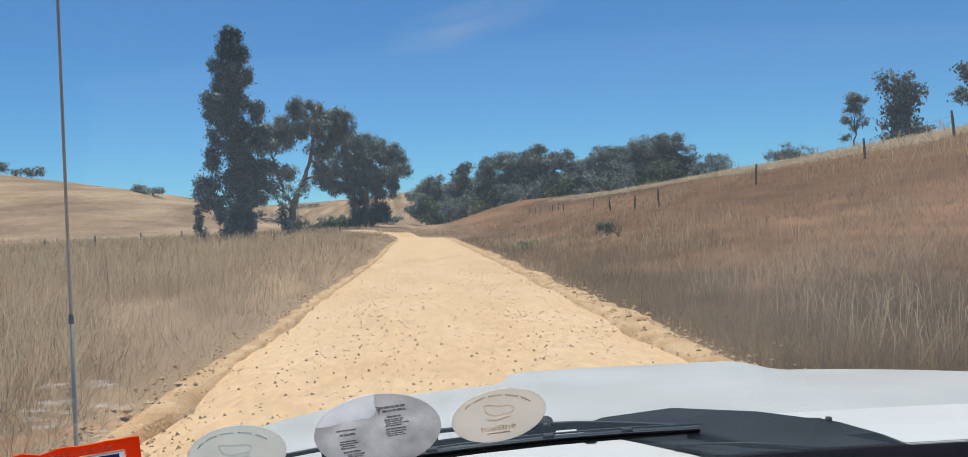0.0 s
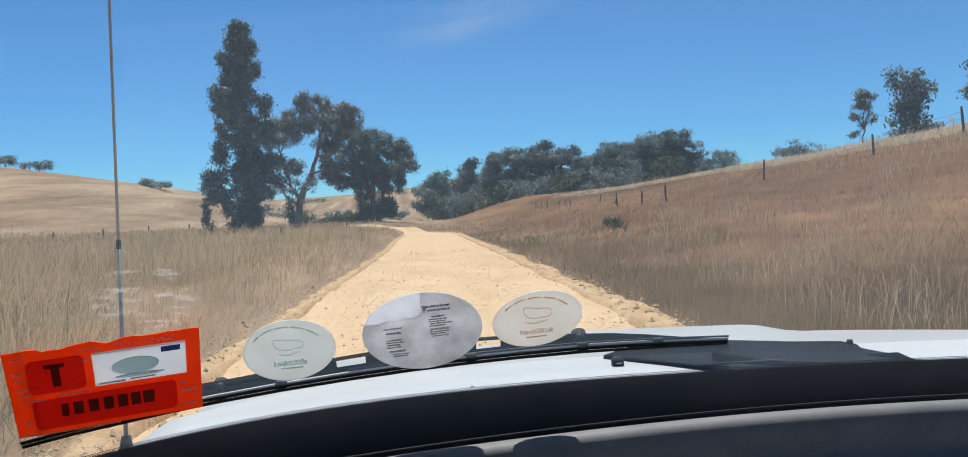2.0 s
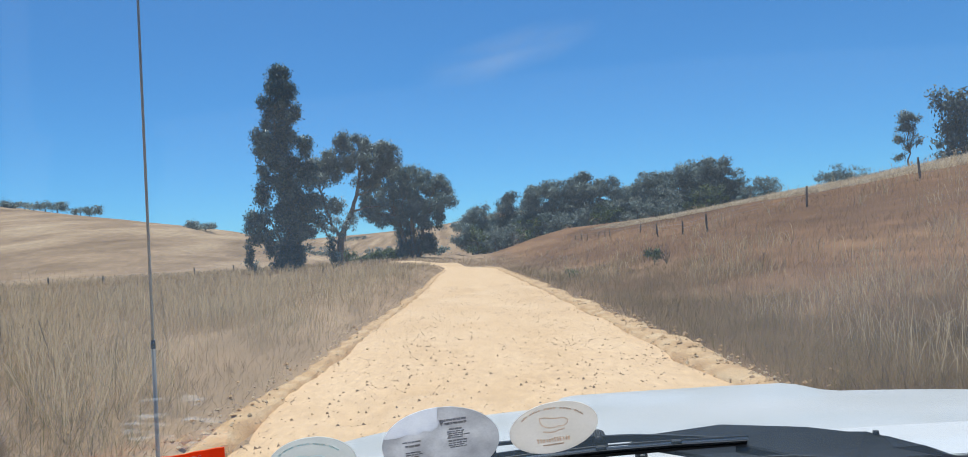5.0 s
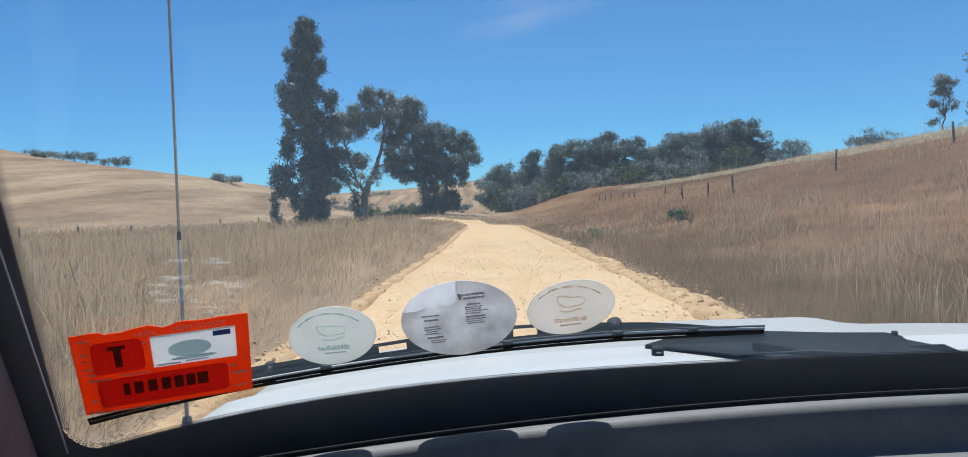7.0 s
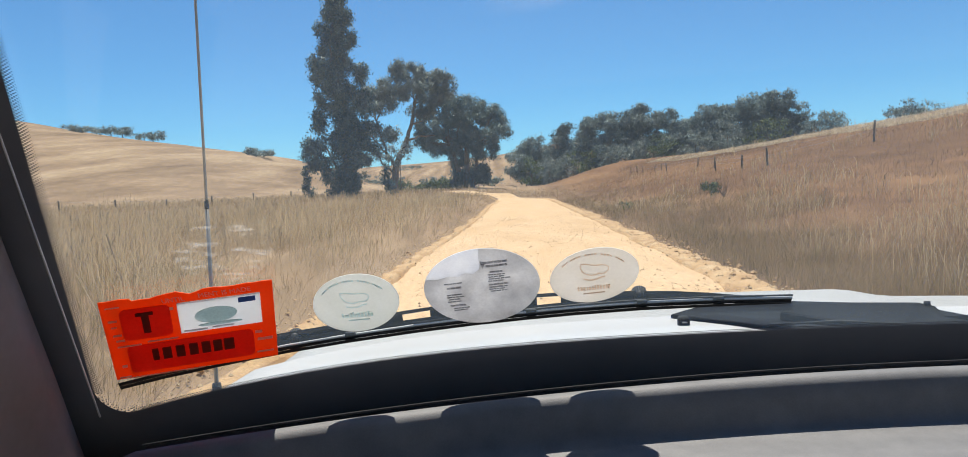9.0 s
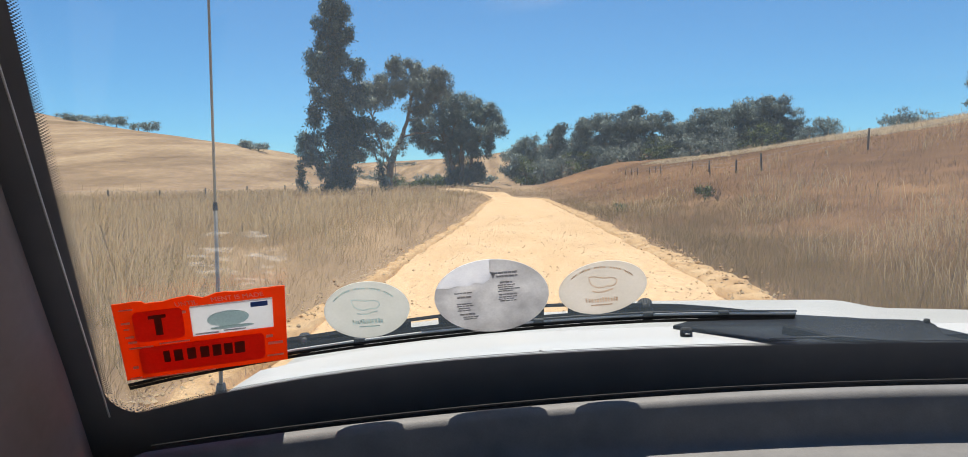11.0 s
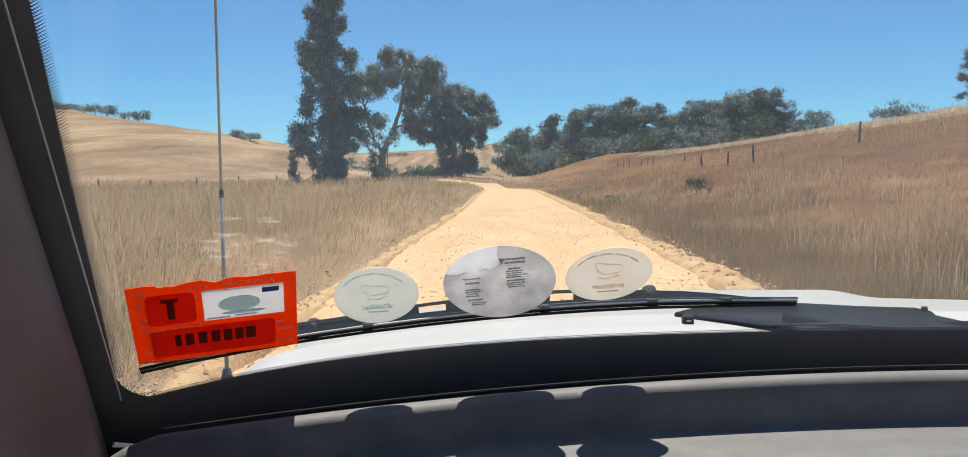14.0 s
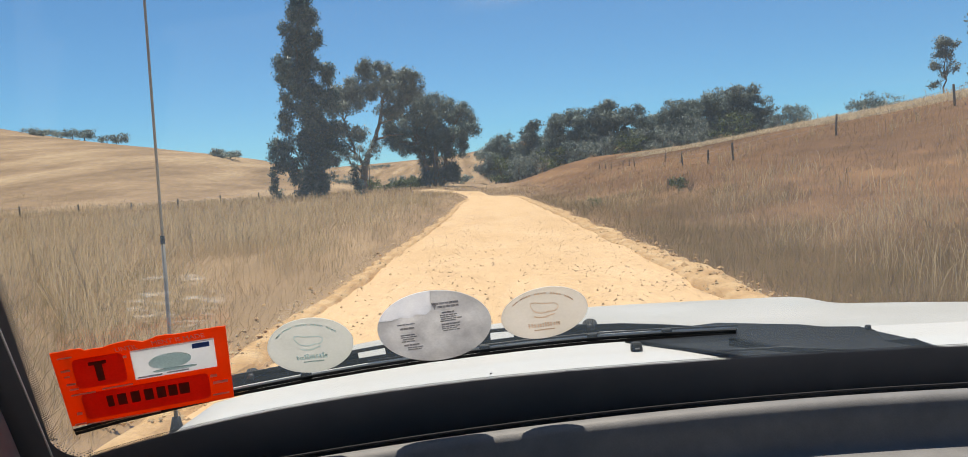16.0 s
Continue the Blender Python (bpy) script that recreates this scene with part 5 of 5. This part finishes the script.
top = [(0, 0), (.06, .0), (.12, -.008), (.17, .0), (.19, .03), (.24, .025), (.29, .03), (.33, .012), (.38, .0), (.43, -.008), (.48, .01), (.52, .035), (.56, .02), (.60, -.005), (.66, -.008), (.71, .005), (.78, .006), (.84, -.004), (.9, .0), (.95, -.005), (1, 0)]
bm = bmesh.new()
for ring in ([(0, 1), (.22, 1), (.44, 1)] + [p for p in top if p[0] < .44][::-1], [(.925, 1), (1, 1), (1, 0), (.95, -.005), (.925, -.003)], [(.44, 1), (.68, 1), (.925, 1), (.925, .505), (.44, .505)],
             [(.44, .125), (.925, .125)] + [p for p in top if .44 < p[0] < .925][::-1]):
    if ring[0] == (0, 1):
        ring = ring[:3] + [(.44, -.015)] + ring[3:]
    if ring[0] == (.44, .125):
        ring = ring[:2] + [(.925, -.003)] + ring[2:] + [(.44, -.015)]
    lo = [bm.verts.new(on_glass(*card_at(u, v), .004)) for u, v in ring]
    hi = [bm.verts.new(on_glass(*card_at(u, v), .0048)) for u, v in ring]
    f = [bm.faces.new(lo), bm.faces.new(hi[::-1])]
    for i in range(len(ring)):
        j = (i + 1) % len(ring)
        bm.faces.new((lo[j], lo[i], hi[i], hi[j]))
    bmesh.ops.triangulate(bm, faces=f)
permit = part("permit_card", bm, M_orange)
tagged(permit, "bright orange torn permit card taped inside the windscreen", "permit card")


def on_card(name, u0, v0, u1, v1, mat, label="", off=0.0052, rnd=0.0):
    if rnd:
        o = []
        asp = 1.9
        for cu, cv, a0 in ((u1 - rnd, v0 + rnd * asp, 270), (u1 - rnd, v1 - rnd * asp, 0), (u0 + rnd, v1 - rnd * asp, 90), (u0 + rnd, v0 + rnd * asp, 180)):
            for a in range(0, 91, 30):
                o.append((cu + rnd * math.cos(radians(a0 + a)), cv + rnd * asp * math.sin(radians(a0 + a))))
        return plate(name, [card_at(u, v) for u, v in o[::-1]], mat, off, permit, label)
    return plate(name, [card_at(u, v) for u, v in ((u0, v1), (u1, v1), (u1, v0), (u0, v0))], mat, off, permit, label)


on_card("dark_window", .105, .12, .395, .50, M_dkred, "dark red see-through window", rnd=.03)
on_card("dark_window", .105, .58, .865, .93, M_dkred, "long dark red window", rnd=.03)
on_card("print_bar", .232, .17, .272, .42, M_letter, off=.0064)
on_card("print_bar", .20, .17, .30, .205, M_letter, off=.0064)
for i, (u, w) in enumerate(((.27, .035), (.34, .05), (.42, .05), (.50, .05), (.575, .05), (.645, .05), (.715, .06))):
    on_card("print_bar", u - w / 2, .645, u + w / 2, .79, M_letter, off=.0064)
pc = on_card("picture_card", .44, .125, .925, .505, M_card, "small white picture card")
body = [card_at(.66 + .125 * math.cos(a), .31 - .095 * math.sin(a)) for a in [2 * math.pi * i / 20 for i in range(20)]]
plate("print_patch", body, M_teal, .0064, pc, "grey-teal printed patch")
on_card("print_block", .80, .145, .90, .20, M_blue, "small blue printed block", off=.0064)
on_card("print_line", .46, .468, .60, .480, M_ink_g, off=.0064)
on_card("print_line", .63, .462, .76, .472, M_ink_g, off=.0064)
plate("print_patch", [card_at(.68 + .13 * math.cos(a), .425 - .018 * math.sin(a)) for a in [2 * math.pi * i / 16 for i in range(16)]], M_teal, .0064, pc, "pale printed shade below the patch")
for u0, v0, u1, v1 in ((.04, .22, .09, .24), (.05, .40, .10, .42), (.06, .47, .11, .49), (.06, .55, .20, .565), (.24, .53, .42, .545), (.88, .60, .92, .63), (.89, .70, .98, .73), (.88, .88, .98, .895), (.03, .95, .10, .965), (.05, .30, .08, .315), (.06, .80, .09, .83), (.40, .15, .42, .18), (.10, .975, .55, .985), (.04, .06, .12, .07)):
    on_card("print_line", u0, v0, u1, v1, M_pale, off=.0064)


def words(text, u, v, size):
    cu = bpy.data.curves.new("words", "FONT")
    cu.body, cu.size, cu.extrude = text, size, 0.0001
    cu.align_x, cu.align_y = "LEFT", "BOTTOM"
    cu.materials.append(M_pale)
    ob = new("words", cu)
    ob.parent = permit
    a, b = Vector(on_glass(*card_at(u, v), 0.0066)), Vector(on_glass(*card_at(u + .2, v), 0.0066))
    c = Vector(on_glass(*card_at(u, v - .2), 0.0066))
    ex = (b - a).normalized()
    ez = ex.cross((c - a).normalized()).normalized()
    ey = ez.cross(ex)
    m = Matrix((ex, ey, ez)).transposed().to_4x4()
    ob.matrix_world = Matrix.Translation(a) @ m
    return ob


words("UNTIL", .365, .105, .0062)
words("MENT IS MADE", .575, .095, .0062)

# ---- pale streaks on the glass ----
M_streaks = bpy.data.materials.new("pale_streaks")
M_streaks.use_nodes = True
sn = M_streaks.node_tree
st_, sd_, sm_ = sn.nodes.new("ShaderNodeBsdfTransparent"), sn.nodes.new("ShaderNodeBsdfTranslucent"), sn.nodes.new("ShaderNodeMixShader")
sc_, sp_, so_, sr_ = sn.nodes.new("ShaderNodeTexCoord"), sn.nodes.new("ShaderNodeMapping"), sn.nodes.new("ShaderNodeTexNoise"), sn.nodes.new("ShaderNodeMapRange")
sp_.inputs["Scale"].default_value = (40, 40, 260)
so_.inputs["Scale"].default_value, so_.inputs["Detail"].default_value = 1.0, 5
sr_.inputs["From Min"].default_value, sr_.inputs["From Max"].default_value, sr_.inputs["To Min"].default_value, sr_.inputs["To Max"].default_value = 0.50, 0.8, 0.0, 0.15
sd_.inputs["Color"].default_value = (.9, .9, .88, 1)
sn.links.new(sc_.outputs["Object"], sp_.inputs[0])
sn.links.new(sp_.outputs[0], so_.inputs["Vector"])
sn.links.new(so_.outputs["Fac"], sr_.inputs["Value"])
sn.links.new(sr_.outputs[0], sm_.inputs[0])
sn.links.new(st_.outputs[0], sm_.inputs[1])
sn.links.new(sd_.outputs[0], sm_.inputs[2])
sn.links.new(sm_.outputs[0], sn.nodes["Material Output"].inputs["Surface"])
streaks = own(plate("pale_streaks", oval(-.214, 1.372, .037, .023, 0.08, 28), M_streaks, 0.002, label="faint pale streaks on the glass", thick=0.0002))
streaks.visible_shadow = False

# ---- thin high cloud ----
M_cloud = bpy.data.materials.new("thin_cirrus")
M_cloud.use_nodes = True
cn = M_cloud.node_tree
ca, cb, cm = cn.nodes.new("ShaderNodeBsdfTransparent"), cn.nodes.new("ShaderNodeBsdfTranslucent"), cn.nodes.new("ShaderNodeMixShader")
cc, cp, co, cr, cg, cmul = (cn.nodes.new("ShaderNode" + k) for k in ("TexCoord", "Mapping", "TexNoise", "MapRange", "TexGradient", "Math"))
cp.inputs["Scale"].default_value = (0.006, 0.02, 0.02)
co.inputs["Scale"].default_value, co.inputs["Detail"].default_value = 1.0, 5
cr.inputs["From Min"].default_value, cr.inputs["From Max"].default_value, cr.inputs["To Min"].default_value, cr.inputs["To Max"].default_value = 0.3, 0.75, 0.01, 0.17
cg.gradient_type = "SPHERICAL"
cs = cn.nodes.new("ShaderNodeMapping")
cs.inputs["Scale"].default_value = (1 / 300, 1 / 300, 1 / 75)
cb.inputs["Color"].default_value = (.9, .9, .9, 1)
cmul.operation = "MULTIPLY"
cn.links.new(cc.outputs["Object"], cp.inputs[0])
cn.links.new(cp.outputs[0], co.inputs["Vector"])
cn.links.new(co.outputs["Fac"], cr.inputs["Value"])
cn.links.new(cc.outputs["Object"], cs.inputs[0])
cn.links.new(cs.outputs[0], cg.inputs["Vector"])
cn.links.new(cr.outputs[0], cmul.inputs[0])
cn.links.new(cg.outputs["Fac"], cmul.inputs[1])
cn.links.new(cmul.outputs[0], cm.inputs[0])
cn.links.new(ca.outputs[0], cm.inputs[1])
cn.links.new(cb.outputs[0], cm.inputs[2])
cn.links.new(cm.outputs[0], cn.nodes["Material Output"].inputs["Surface"])
cloud = mesh_ob("cloud", [(-300, 0, -75), (300, 0, -75), (300, 0, 75), (-300, 0, 75), (-300, 6, -75), (300, 6, -75), (300, 6, 75), (-300, 6, 75)],
                [(0, 1, 2, 3), (7, 6, 5, 4), (0, 4, 5, 1), (1, 5, 6, 2), (2, 6, 7, 3), (3, 7, 4, 0)], M_cloud)
cloud.location = (140, 2400, 600)
cloud.rotation_euler = (0, radians(-14), 0)
cloud.visible_shadow = False
tagged(cloud, "faint thin white cirrus streak in blue sky", "cloud", kind="structure")
